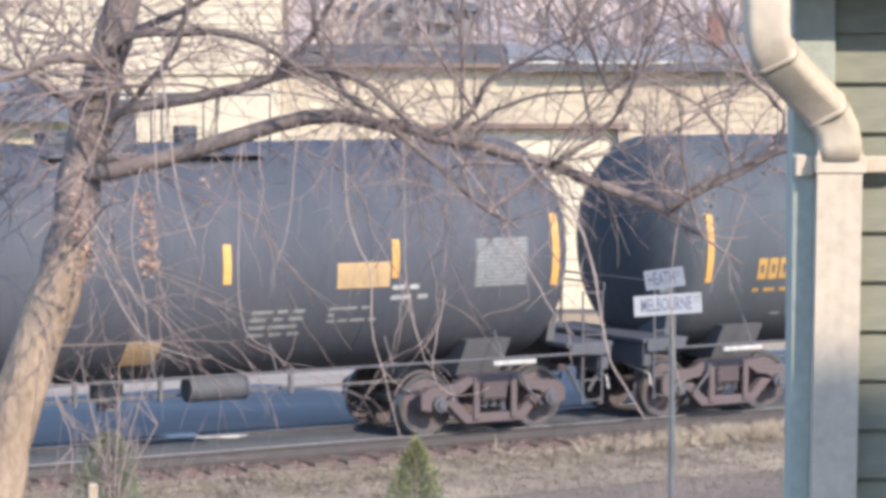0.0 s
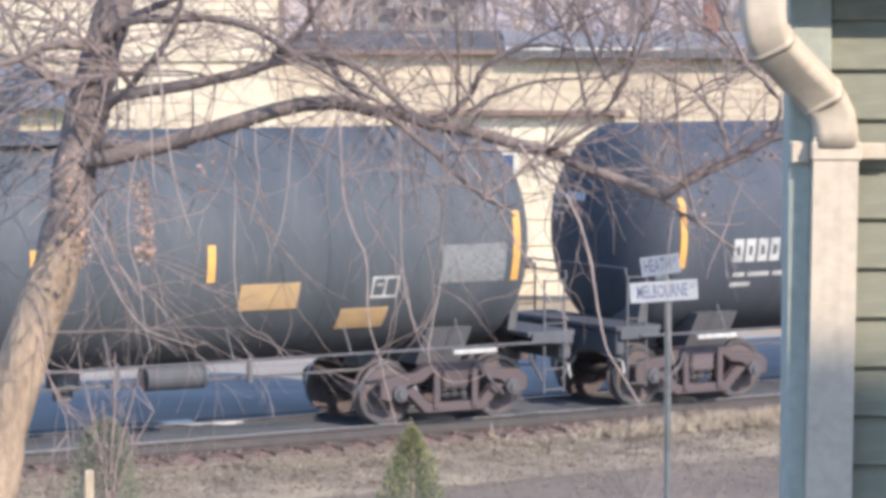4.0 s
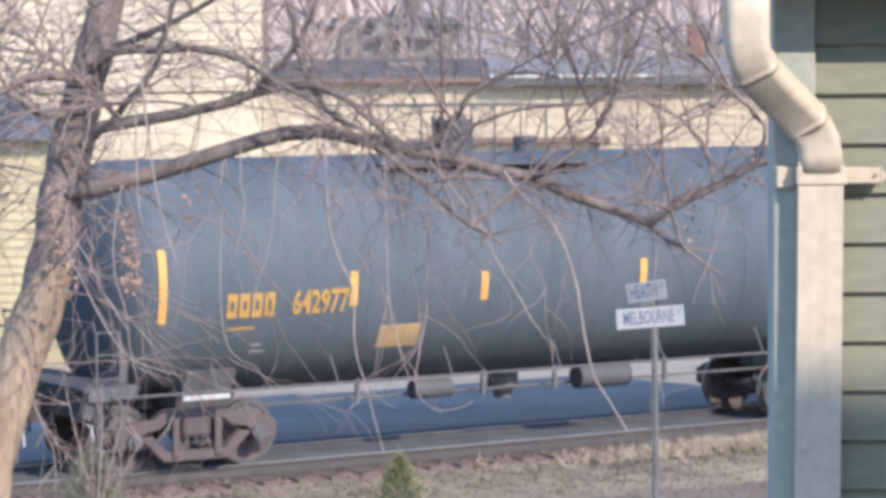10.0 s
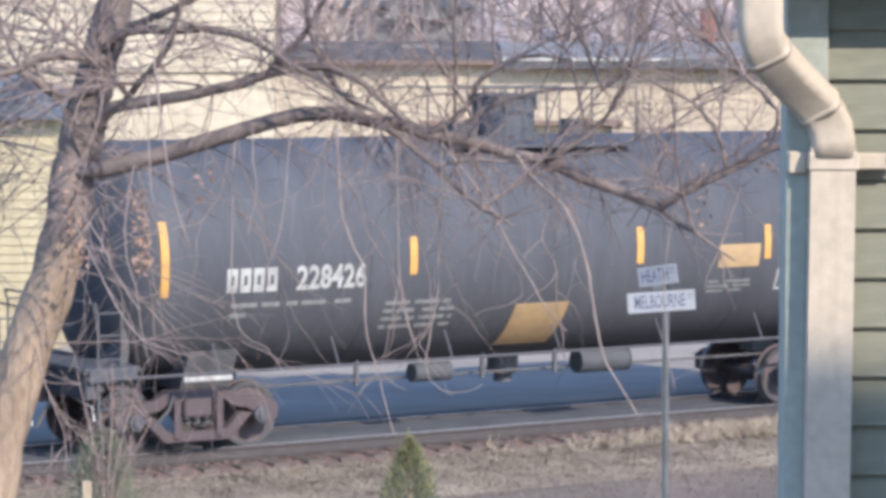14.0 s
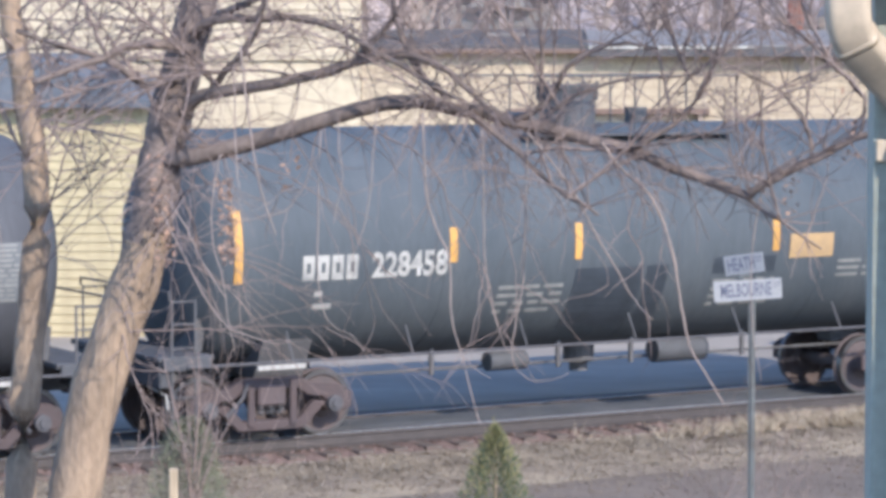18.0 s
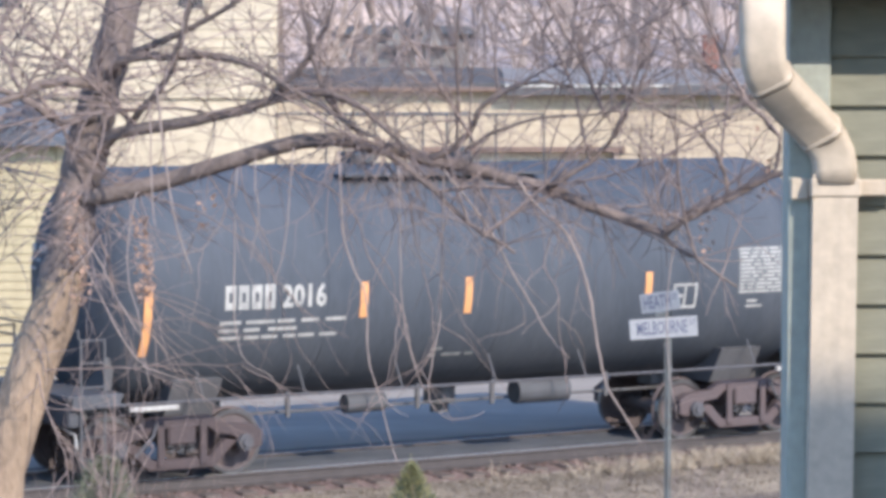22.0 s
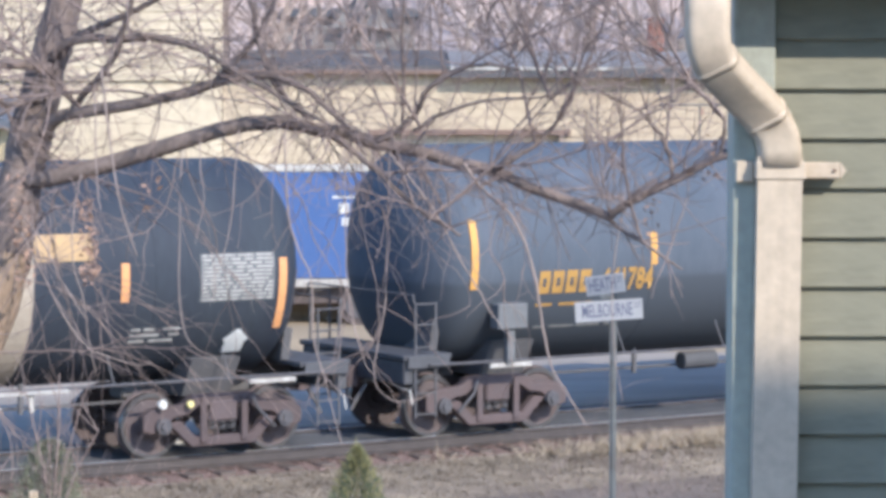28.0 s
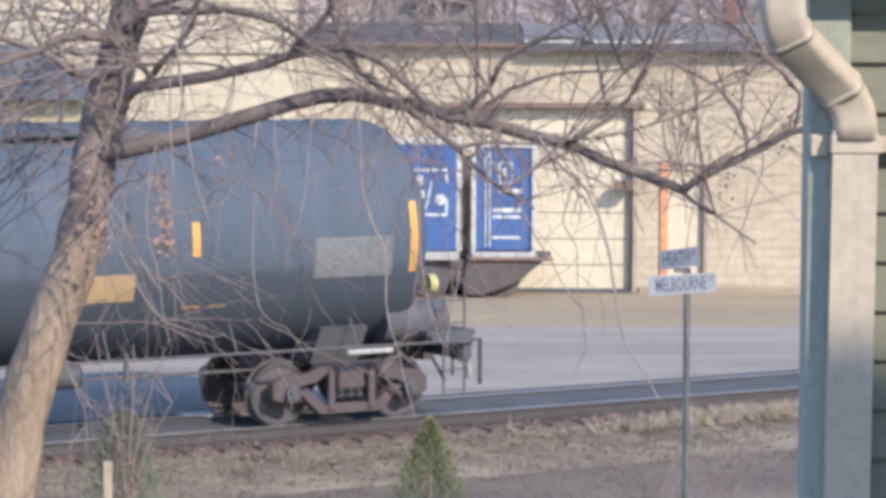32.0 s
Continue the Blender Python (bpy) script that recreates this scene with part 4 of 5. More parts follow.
def add_truck(car, s):
    part("bolster", BOLSTER, None, car, m=pose(s, 0, 0))
    for y, turn in ((-1.0, 0), (1.0, 180)):
        fr = part("side_frame", SIDE, None, car, "rusty cast truck side frame", m=pose(s, y, 0, 0, 0, turn))
        for sx in (-0.14, 0.0, 0.14):
            part("coil_spring", SPRING, None, fr, m=pose(sx, -0.02, 0.1))
        for sx in (-0.89, 0.89):
            part("bearing", CAP, None, fr, "grey bearing end cap", m=pose(sx, -0.10, 0.45))
    for sx in (-0.89, 0.89):
        ax = part("axle", AXLE, None, car, m=pose(s + sx, 0, 0.42))
        part("wheel", WHEEL, None, ax, "rusty steel wheel", m=pose(0, -0.72, 0))
        part("wheel", WHEEL, None, ax, "rusty steel wheel", m=pose(0, 0.72, 0, 0, 0, 180))
        AXLES.append((ax, s + sx))


def tape_set(car, R, zc, tapes, mat):
    for s, z0, z1 in tapes:
        part("reflector_strip", curved(None, R, zc, s - 0.055, s + 0.055, z0, z1, 0.007), mat, car)


def stencil(car, R, zc, s0, s1, z0, z1, n, mat, seed):
    """Rows of unreadable small print: short bars."""
    rr = random.Random(seed)
    h = (z1 - z0) / n
    bm = bmesh.new()
    for i in range(n):
        s = s0
        while s < s1 - 0.05:
            w = rr.uniform(0.08, 0.42)
            e = min(s1, s + w)
            curved(bm, R, zc, s, e, z0 + i * h, z0 + i * h + h * 0.42, 0.006, 2, 1)
            s = e + rr.uniform(0.03, 0.14)
            if rr.random() < 0.12:
                break
    part("stencil_print", bm, mat, car, kind="stuff")


def stencil_plate(car, R, zc, s0, s1, z0, z1, seed, bright):
    pl = part("stencil_panel", curved(None, R, zc, s0, s1, z0, z1, 0.006), M["plate"], car, "grey stencilled data panel")
    rr = random.Random(seed)
    bm = bmesh.new()
    n = 12
    h = (z1 - z0) / n
    for i in range(n):
        s = s0 + 0.03
        while s < s1 - 0.08:
            e = min(s1 - 0.03, s + rr.uniform(0.06, 0.3))
            curved(bm, R + 0.006, zc, s, e, z0 + (i + 0.25) * h, z0 + (i + 0.7) * h, 0.004, 2, 1)
            s = e + rr.uniform(0.02, 0.06)
    part("stencil_print", bm, M["lettw"] if bright else M["dim"], pl, kind="stuff")


def head_print(car, half, head, R, zc, bars_, mat):
    """Small unreadable print on the domed head that faces the eye: short bars (y0, y1, z0, z1)."""
    bm = bmesh.new()
    for y0, y1, z0, z1 in bars_:
        grid = []
        for i in range(4):
            row = []
            for j in range(2):
                y, z = y0 + (y1 - y0) * i / 3, z0 + (z1 - z0) * j
                r = min(0.99, math.hypot(y, z) / R) ** (1 / 0.85)
                row.append(bm.verts.new((-half - head * math.sqrt(1 - r * r) - 0.022, y, zc + z)))
            grid.append(row)
        for a, b in zip(grid, grid[1:]):
            bm.faces.new((a[0], a[1], b[1], b[0]))
    part("head_stencil", bm, mat, car, "faded small stencilling on the tank head", kind="stuff")


def outline_box(car, R, zc, s0, s1, z0, z1):
    bm = bmesh.new()
    t = 0.035
    for a, b, c, d in ((s0, s1, z0, z0 + t), (s0, s1, z1 - t, z1), (s0, s0 + t, z0 + t, z1 - t), (s1 - t, s1, z0 + t, z1 - t),
                       ((s0 + s1) / 2 - t / 2, (s0 + s1) / 2 + t / 2, z0 + t, z1 - t), (s0 + 0.08, (s0 + s1) / 2 - 0.04, z0 + 0.16, z0 + 0.2)):
        curved(bm, R, zc, a, b, c, d, 0.006, 2, 1)
    part("test_box", bm, M["lettw"], car, "white outlined test box")


def build_car(name, centre, half, R, zc, paint, label, tape_mat, opt):
    car = thing(name, label=label, category="railway car", group="tank cars of the train")
    head = opt.get("head", 0.58)
    H = half + head
    part("tank", tank_shell(half, R, zc, head), paint, car, smooth=True)
    # saddle seams
    for s in opt.get("seams", (-half * 0.5, half * 0.02, half * 0.52)):
        part("weld_band", tank_shell(0, R, zc, 0, s - 0.025, s + 0.025, 0.006), paint, car)
    # underframe
    part("draft_sill", box(-H - 0.35, -half + 1.7, -0.18, 0.18, 0.72, 1.12, 0.02), M["under"], car)
    part("draft_sill", box(half - 1.7, H + 0.35, -0.18, 0.18, 0.72, 1.12, 0.02), M["under"], car)
    for e in (-1, 1):
        x = e * (H + 0.12)
        lo_, hi_ = sorted((e * (half + 0.28), e * (H + 0.46)))
        part("end_platform", box(lo_, hi_, -1.40, 1.40, 1.13, 1.20, 0.01), M["hatch"], car)
        part("platform_edge", box(lo_ + 0.05, hi_ - 0.05, -1.435, -1.40, 1.02, 1.19, 0.008), M["hatch"], car)
        part("end_sill", box(e * (H + 0.34) - 0.09, e * (H + 0.34) + 0.09, -1.36, 1.36, 0.80, 1.125, 0.02), M["hatch"], car)
        part("bulkhead_brace", prism([(-1.05, 1.62), (-0.75, 1.62), (-0.3, 1.2), (-0.95, 1.2)], e * (half + 0.30) - 0.06, e * (half + 0.30) + 0.06, "x"), M["under"], car)
        part("brake_lever", tube([(e * (half - 0.30), -1.16, 0.78), (e * (half - 0.22), -1.18, 0.60), (e * (half + 0.02), -1.18, 0.36)], 0.022, 6), M["bearing"], car)
        part("saddle", prism([(-1.2, 1.3), (1.2, 1.3), (0.9, 0.8), (-0.9, 0.8)], e * (half - 0.85) - 0.35, e * (half - 0.85) + 0.35, "x"), M["under"], car)
        st = e * (half - opt.get("step", 0.62))
        part("step_edge", box(st - 0.34, st + 0.34, -1.50, -1.44, 0.97, 1.03, 0.006), M["edge"], car, "pale worn step edge")
        cp = part("coupler", box(x + e * 0.1 - 0.28, x + e * 0.1 + 0.28, -0.1, 0.1, 0.72, 0.95, 0.03), M["truck"], car)
        part("knuckle", disc(bmesh.new(), (x + e * 0.36, 0, 0.82), (0, 0, 1), 0.14, 0.3, 12), M["truck"], cp)
        for y in (-1.40, 1.40):
            ld = part("ladder", tube([(x + e * 0.16, y, 0.35), (x + e * 0.16, y, 1.9)], 0.016, 6), M["under"], car)
            part("stile", tube([(x - e * 0.16, y, 0.35), (x - e * 0.16, y, 1.9)], 0.016, 6), M["under"], ld)
            for z in (0.40, 0.68, 1.30, 1.6, 1.88):
                part("rung", tube([(x - e * 0.16, y, z), (x + e * 0.16, y, z)], 0.012, 6), M["under"], ld)
        part("end_rail", tube([(x + e * 0.19, -1.4, 1.9), (x + e * 0.19, -1.4, 2.0), (x + e * 0.19, 1.4, 2.0), (x + e * 0.19, 1.4, 1.9)], 0.016, 6), M["under"], car)
        part("uncoupling_lever", tube([(x + e * 0.24, -1.45, 0.55), (x + e * 0.24, -1.4, 0.72), (x + e * 0.3, -0.1, 0.92)], 0.014, 6), M["edge"], car)
        part("air_hose", tube([(x + e * 0.30, -0.35, 0.72), (x + e * 0.42, -0.33, 0.55), (x + e * 0.52, -0.32, 0.38)], 0.025, 6), M["under"], car)
        add_truck(car, e * (half - 0.68))
    part("side_rail", tube([(-H - 0.1, -1.46, 1.06), (H + 0.1, -1.46, 1.06)], 0.02, 6), opt.get("railmat", M["bearing"]), car, "thin pipe along the tank's foot")
    for k in range(7):
        s = -half + 0.8 + k * (2 * half - 1.6) / 6
        part("rail_bracket", tube([(s, -1.46, 1.06), (s, -1.25, 1.42)], 0.012, 6), M["under"], car)
    # bottom outlet, brake gear
    part("bottom_outlet", disc(disc(bmesh.new(), (0.0, 0, 0.80), (0, 0, 1), 0.22, 0.3, 18), (0, 0, 0.62), (0, 0, 1), 0.13, 0.2, 14), M["under"], car)
    part("brake_reservoir", disc(bmesh.new(), (1.3, -0.55, 0.80), (1, 0, 0), 0.17, 0.85, 18), M["hatch"], car)
    part("brake_cylinder", disc(bmesh.new(), (-1.5, -0.5, 0.78), (1, 0, 0), 0.13, 0.6, 16), M["hatch"], car)
    part("brake_rod", tube([(-half + 1.5, -0.3, 0.70), (half - 1.5, -0.3, 0.70)], 0.02, 6), M["under"], car)
    for k, s in enumerate((-2.7, -0.7, 0.5, 2.4)):
        part("hanger", box(s - 0.03, s + 0.03, -0.6, -0.55, 0.66, 1.05, 0.005), M["under"], car)
    # top fittings
    top = zc + R
    hx = opt.get("hatch", 0.0)
    if opt.get("dome", True):
        r, dh = opt.get("dome_size", (0.44, 0.56))
        d = part("dome", disc(bmesh.new(), (hx, 0, top + dh / 2 - 0.1), (0, 0, 1), r * 0.93, dh + 0.15, 24), M["hatch"], car, "black hatch housing")
        part("dome_lid", disc(bmesh.new(), (hx, 0, top + dh - 0.03), (0, 0, 1), r, 0.06, 24), M["hatch"], d)
        for k in range(5):
            a = k * math.tau / 5 + 0.4
            part("lid_bolt", tube([(hx + r * math.cos(a), r * math.sin(a), top + dh * 0.6), (hx + r * math.cos(a), r * math.sin(a), top + dh + 0.05)], 0.022, 6), M["hatch"], d)
    p0, p1, ph = opt.get("walk", (hx - 1.2, hx + 1.9, 0.62))
    part("top_platform", box(p0, p1, -0.95, -0.55, top - 0.16, top - 0.12, 0.006), M["hatch"], car)
    part("top_platform", box(p0, p1, 0.55, 0.95, top - 0.16, top - 0.12, 0.006), M["hatch"], car)
    for y in (-0.95, 0.95):
        rl = part("guard_rail", tube([(p0, y, top - 0.13), (p0, y, top + ph), (p1, y, top + ph), (p1, y, top - 0.13)], 0.017, 6), M["hatch"], car, "thin steel guard rail")
        for k in range(1, 4):
            s = p0 + (p1 - p0) * k / 4
            part("rail_post", tube([(s, y, top - 0.13), (s, y, top + ph)], 0.014, 6), M["hatch"], rl)
    part("vent", disc(bmesh.new(), (hx + opt.get("vent", 1.15), 0, top + 0.05), (0, 0, 1), 0.16, 0.32, 14), M["hatch"], car)
    part("valve_cover", box(hx - 0.9, hx - 0.55, -0.2, 0.2, top - 0.03, top + 0.16, 0.03), M["hatch"], car)
    # markings
    tape_set(car, R, zc, opt["tapes"], tape_mat)
    for i, (kind, *a) in enumerate(opt["marks"]):
        if kind == "panel":
            part("placard_holder", curved(None, R, zc, *a, lift=0.012, taper=opt.get("slant", -0.02)), M["panel"], car, "yellow painted panel")
        elif kind == "blank":
            s0, s1, z0, z1 = a
            zm = z0 + (z1 - z0) * 0.5
            mid, w = (s0 + s1) / 2, s1 - s0
            bm = curved(None, R, zc, s0, s1, z0, zm, lift=0.014)
            for k in range(4):
                curved(bm, R, zc, mid - w * (0.62 - 0.16 * k), mid + w * (0.62 - 0.16 * k), zm + (z1 - zm) * k / 4, zm + (z1 - zm) * (k + 1) / 4, 0.014, 1, 1)
            part("placard_holder", bm, M["wtxt"], car, "white pointed placard")
        elif kind == "patch":
            part("repaint_patch", curved(None, R, zc, *a, lift=0.004), M["repaint"], car, "darker repainted patch")
        elif kind == "mark":
            n, s0, s1, z0, h, mt = a
            pitch = (s1 - s0) / n
            for j in range(n):
                me = on_tank(block_letters(pitch, h), R, zc, s0 + j * pitch, z0)
                me.materials.clear()
                me.materials.append(M[mt])
                part("letter_block", me, None, car)
        elif kind == "digits":
            txt, s0, s1, z0, h, mt = a
            me = on_tank(letters(txt, h, s1 - s0, bold=0.03), R, zc, s0, z0, 0.018)
            me.materials.clear()
            me.materials.append(M[mt])
            part("car_number", me, None, car)
        elif kind == "lines":
            stencil(car, R, zc, *a[:5], M[a[5]], i + int(centre * 7))
        elif kind == "plate":
            stencil_plate(car, R, zc, *a, i + int(centre), tape_mat is TO_)
        elif kind == "box":
            outline_box(car, R, zc, *a)
        elif kind == "red":
            part("red_mark", curved(None, R, zc, *a), M["red"], car)
    rows_ = opt.get("head_rows")
    if rows_ == "diagonal":
        head_print(car, half, head, R, zc, [(-0.36 - 0.055 * k, -0.46 - 0.055 * k, 1.13 - 0.088 * k, 1.20 - 0.088 * k) for k in range(9) if k != 4], M["wtxt"])
    elif rows_:
        head_print(car, half, head, R, zc, [(1.08 - 0.105 * k, 1.0 - 0.105 * k, 0.43, 0.54) for k in range(10) if k != 4], M[rows_])
        head_print(car, half, head, R, zc, [(1.04, 0.72, 0.31, 0.36), (0.66, 0.45, 0.31, 0.36), (1.02, 0.6, 0.20, 0.24)], M["lettw"])
    CARS.append((car, centre))
    return car


CARS = []
R0, Z0 = 1.54, 2.44
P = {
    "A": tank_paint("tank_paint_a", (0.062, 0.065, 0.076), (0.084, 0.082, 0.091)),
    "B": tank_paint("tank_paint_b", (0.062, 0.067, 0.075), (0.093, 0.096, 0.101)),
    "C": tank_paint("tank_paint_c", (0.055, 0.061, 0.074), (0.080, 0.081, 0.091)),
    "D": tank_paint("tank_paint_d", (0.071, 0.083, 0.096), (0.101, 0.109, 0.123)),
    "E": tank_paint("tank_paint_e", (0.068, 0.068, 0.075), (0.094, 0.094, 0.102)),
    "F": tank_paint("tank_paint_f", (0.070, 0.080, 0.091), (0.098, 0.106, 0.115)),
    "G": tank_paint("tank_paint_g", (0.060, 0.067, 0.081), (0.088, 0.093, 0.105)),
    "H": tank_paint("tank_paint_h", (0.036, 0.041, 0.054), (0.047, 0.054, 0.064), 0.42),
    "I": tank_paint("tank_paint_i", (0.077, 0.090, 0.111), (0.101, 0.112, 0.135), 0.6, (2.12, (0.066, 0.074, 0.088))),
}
TY_, TO_ = M["tape"], M["tape2"]
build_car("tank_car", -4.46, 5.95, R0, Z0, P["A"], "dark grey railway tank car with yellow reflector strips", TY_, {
    "hatch": 0.0, "tapes": [(-5.95, 2.0, 3.0), (-3.2, 2.22, 2.72), (0.97, 2.22, 2.72), (3.44, 2.21, 2.71), (5.95, 2.02, 2.99)],
    "marks": [("panel", 2.56, 3.35, 2.10, 2.43), ("panel", -0.30, 0.18, 1.20, 1.52), ("lines", 1.38, 2.15, 1.50, 1.91, 4, "dim"),
              ("lines", 2.51, 3.25, 1.65, 1.90, 3, "dim"), ("lines", 3.41, 3.99, 1.92, 2.19, 2, "lettw"), ("plate", 4.67, 5.5, 2.04, 2.69)]})
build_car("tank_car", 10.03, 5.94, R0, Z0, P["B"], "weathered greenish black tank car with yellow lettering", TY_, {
    "hatch": -0.85, "dome_size": (0.29, 0.46), "walk": (-2.81, 1.4, 0.70), "vent": -0.9,
    "tapes": [(-5.93, 1.95, 2.90), (-3.14, 2.10, 2.57), (-1.05, 2.08, 2.57), (1.36, 2.08, 2.55), (5.94, 1.93, 2.86)],
    "marks": [("mark", 4, -5.07, -4.3, 1.96, 0.31, "letty"), ("digits", "302032", -4.07, -3.18, 1.96, 0.33, "letty"),
              ("lines", -5.1, -4.0, 1.78, 1.90, 1, "letty"), ("lines", -4.6, -3.6, 1.42, 1.50, 1, "dim"),
              ("patch", -1.92, -1.47, 1.67, 2.0), ("panel", 1.79, 2.65, 1.69, 2.03), ("box", 3.74, 4.15, 1.77, 2.06),
              ("panel", 3.33, 4.05, 1.37, 1.64), ("plate", 4.77, 5.78, 1.93, 2.44), ("lines", -2.7, -2.0, 1.85, 2.2, 3, "dim")]})
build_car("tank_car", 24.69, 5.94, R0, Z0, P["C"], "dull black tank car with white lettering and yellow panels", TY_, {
    "hatch": 0.0, "head_rows": "wtxt", "dome_size": (0.46, 0.57), "walk": (-2.6, 1.3, 0.70), "vent": -1.0,
    "tapes": [(-5.94, 1.98, 2.96), (-2.25, 2.19, 2.66), (1.19, 2.20, 2.68), (3.32, 2.22, 2.71), (5.94, 2.0, 2.99)],
    "marks": [("mark", 4, -5.06, -4.2, 2.03, 0.33, "lettw"), ("digits", "216406", -4.02, -2.9, 2.03, 0.35, "lettw"),
              ("lines", -5.0, -3.33, 1.67, 1.96, 2, "lettw"), ("lines", -2.61, -1.23, 1.63, 1.92, 3, "dim"), ("panel", -0.27, 0.44, 1.19, 1.65),
              ("panel", 3.36, 4.17, 1.38, 1.68), ("plate", 4.84, 5.72, 1.98, 2.62), ("box", 4.33, 4.82, 1.61, 1.97), ("red", 5.15, 5.35, 1.86, 1.96),
              ("lines", 1.35, 3.3, 1.78, 1.84, 1, "dim"), ("patch", 4.0, 4.8, 2.05, 2.3)]})
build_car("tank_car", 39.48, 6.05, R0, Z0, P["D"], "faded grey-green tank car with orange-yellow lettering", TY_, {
    "hatch": -0.81, "dome_size": (0.28, 0.46), "walk": (-2.41, 0.96, 0.66), "vent": 1.2,
    "tapes": [(-6.05, 1.95, 2.88), (-3.29, 2.06, 2.51), (-1.27, 2.05, 2.43), (1.34, 2.04, 2.50), (3.61, 2.09, 2.56), (6.05, 1.9, 2.83)],
    "marks": [("mark", 4, -5.14, -4.42, 1.98, 0.32, "letty"), ("digits", "642977", -4.2, -3.36, 1.98, 0.34, "letty"),
              ("lines", -5.1, -4.1, 1.82, 1.9, 1, "letty"), ("lines", -4.7, -3.7, 1.5, 1.68, 2, "dim"), ("panel", -2.83, -2.2, 1.47, 1.77),
              ("box", 3.78, 4.21, 1.68, 2.01), ("plate", 4.80, 5.82, 1.74, 2.28)]})
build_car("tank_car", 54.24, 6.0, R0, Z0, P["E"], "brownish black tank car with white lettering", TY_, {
    "hatch": 0.02, "head_rows": "lettw", "dome_size": (0.46, 0.58), "walk": (-1.4, 1.6, 0.66), "slant": 0.06,
    "tapes": [(-6.0, 2.05, 2.99), (-2.38, 2.21, 2.70), (1.27, 2.22, 2.72), (3.49, 2.21, 2.69), (6.0, 2.03, 2.98)],
    "marks": [("mark", 4, -5.13, -4.37, 2.07, 0.31, "lettw"), ("digits", "228426", -4.13, -3.1, 2.07, 0.33, "lettw"),
              ("lines", -5.04, -3.28, 1.74, 2.0, 2, "dim"), ("lines", -2.75, -1.66, 1.48, 1.92, 4, "dim"), ("panel", -0.63, 0.24, 1.14, 1.73),
              ("panel", 2.64, 3.36, 2.11, 2.43), ("plate", 4.85, 5.8, 1.98, 2.70), ("lines", 2.5, 3.3, 1.76, 1.96, 3, "dim"), ("box", 3.7, 4.15, 1.75, 2.05)]})
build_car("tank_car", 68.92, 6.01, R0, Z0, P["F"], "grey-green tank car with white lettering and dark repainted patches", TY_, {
    "hatch": -0.2, "head_rows": "lettw", "dome_size": (0.43, 0.54), "walk": (-1.4, 2.0, 0.66), "slant": 0.0,
    "tapes": [(-6.01, 2.07, 2.99), (-2.91, 2.24, 2.69), (-0.98, 2.21, 2.69), (2.28, 2.21, 2.69), (6.01, 2.03, 2.99)],
    "marks": [("mark", 4, -5.11, -4.28, 2.08, 0.32, "lettw"), ("digits", "228458", -4.12, -3.0, 2.08, 0.34, "lettw"),
              ("lines", -4.91, -3.18, 1.70, 2.03, 2, "lettw"), ("lines", -2.17, -1.16, 1.51, 1.95, 4, "dim"), ("patch", -1.0, 0.5, 1.25, 2.08),
              ("patch", 1.25, 2.3, 1.92, 2.15), ("lines", 1.29, 2.33, 1.46, 1.90, 4, "dim"), ("panel", 2.52, 3.27, 2.10, 2.43),
              ("lines", 3.4, 4.0, 1.8, 2.1, 3, "dim"), ("plate", 4.88, 5.9, 2.02, 2.64)]})
build_car("tank_car", 82.72, 5.18, R0, Z0, P["G"], "dark blue-grey tank car with white lettering and orange strips", TO_, {
    "hatch": -0.6, "head_rows": "lettw", "walk": (-2.04, 1.1, 0.66), "dome": False, "step": 0.1, "vent": 0.9,
    "tapes": [(-5.18, 1.64, 2.54), (-2.08, 2.02, 2.48), (-0.48, 2.01, 2.49), (2.46, 2.0, 2.46), (5.18, 1.60, 2.52)],
    "marks": [("mark", 4, -4.11, -3.36, 2.19, 0.31, "lettw"), ("digits", "2016", -3.3, -2.65, 2.19, 0.31, "lettw"),
              ("lines", -4.16, -2.3, 1.8, 2.1, 3, "lettw"), ("box", 2.89, 3.3, 1.93, 2.28), ("plate", 4.01, 5.08, 2.1, 2.76),
              ("lines", 4.2, 5.0, 1.9, 2.05, 2, "lettw"), ("lines", -0.9, -0.2, 1.42, 1.6, 2, "dim")]})
H = build_car("tank_car", 96.35, 5.71, 1.44, 2.40, P["H"], "glossy black tank car with a white middle band", TO_, {
    "hatch": 0.35, "walk": (-0.6, 1.4, 0.3), "head_rows": "diagonal", "dome": False, "vent": -0.1, "step": 0.18,
    "tapes": [(-5.71, 1.70, 2.58), (-2.60, 2.11, 2.59), (-1.40, 2.15, 2.57), (3.45, 2.09, 2.58), (5.71, 1.66, 2.58)],
    "seams": (-4.0, 3.9),
    "marks": [("mark", 6, -5.41, -2.43, 2.69, 0.40, "lettw"), ("mark", 4, -4.78, -4.0, 2.07, 0.32, "lettw"), ("digits", "42317", -3.86, -2.95, 2.07, 0.33, "lettw"),
              ("lines", -4.84, -2.86, 1.69, 2.03, 2, "lettw"), ("panel", 2.23, 3.02, 2.63, 2.96), ("plate", 4.51, 5.59, 2.05, 2.66),
              ("lines", -2.3, -1.9, 1.6, 1.9, 3, "lettw"), ("lines", 3.6, 4.3, 1.55, 1.78, 3, "lettw"), ("blank", 5.02, 5.30, 1.36, 1.66)]})
head_print(H, 5.71, 0.58, 1.44, 2.40, [(0.43, 0.63, -1.18 + 0.04 * k, -1.14 + 0.04 * k) for k in range(3)] + [(0.43 + 0.03 * k, 0.63 - 0.03 * k, -1.06 + 0.035 * k, -1.025 + 0.035 * k) for k in range(3)], M["wtxt"])
part("white_band", tank_shell(0, 1.44, 2.40, 0, -1.33, 2.20, 0.012), M["tankw"], H, "white painted middle section", smooth=False)
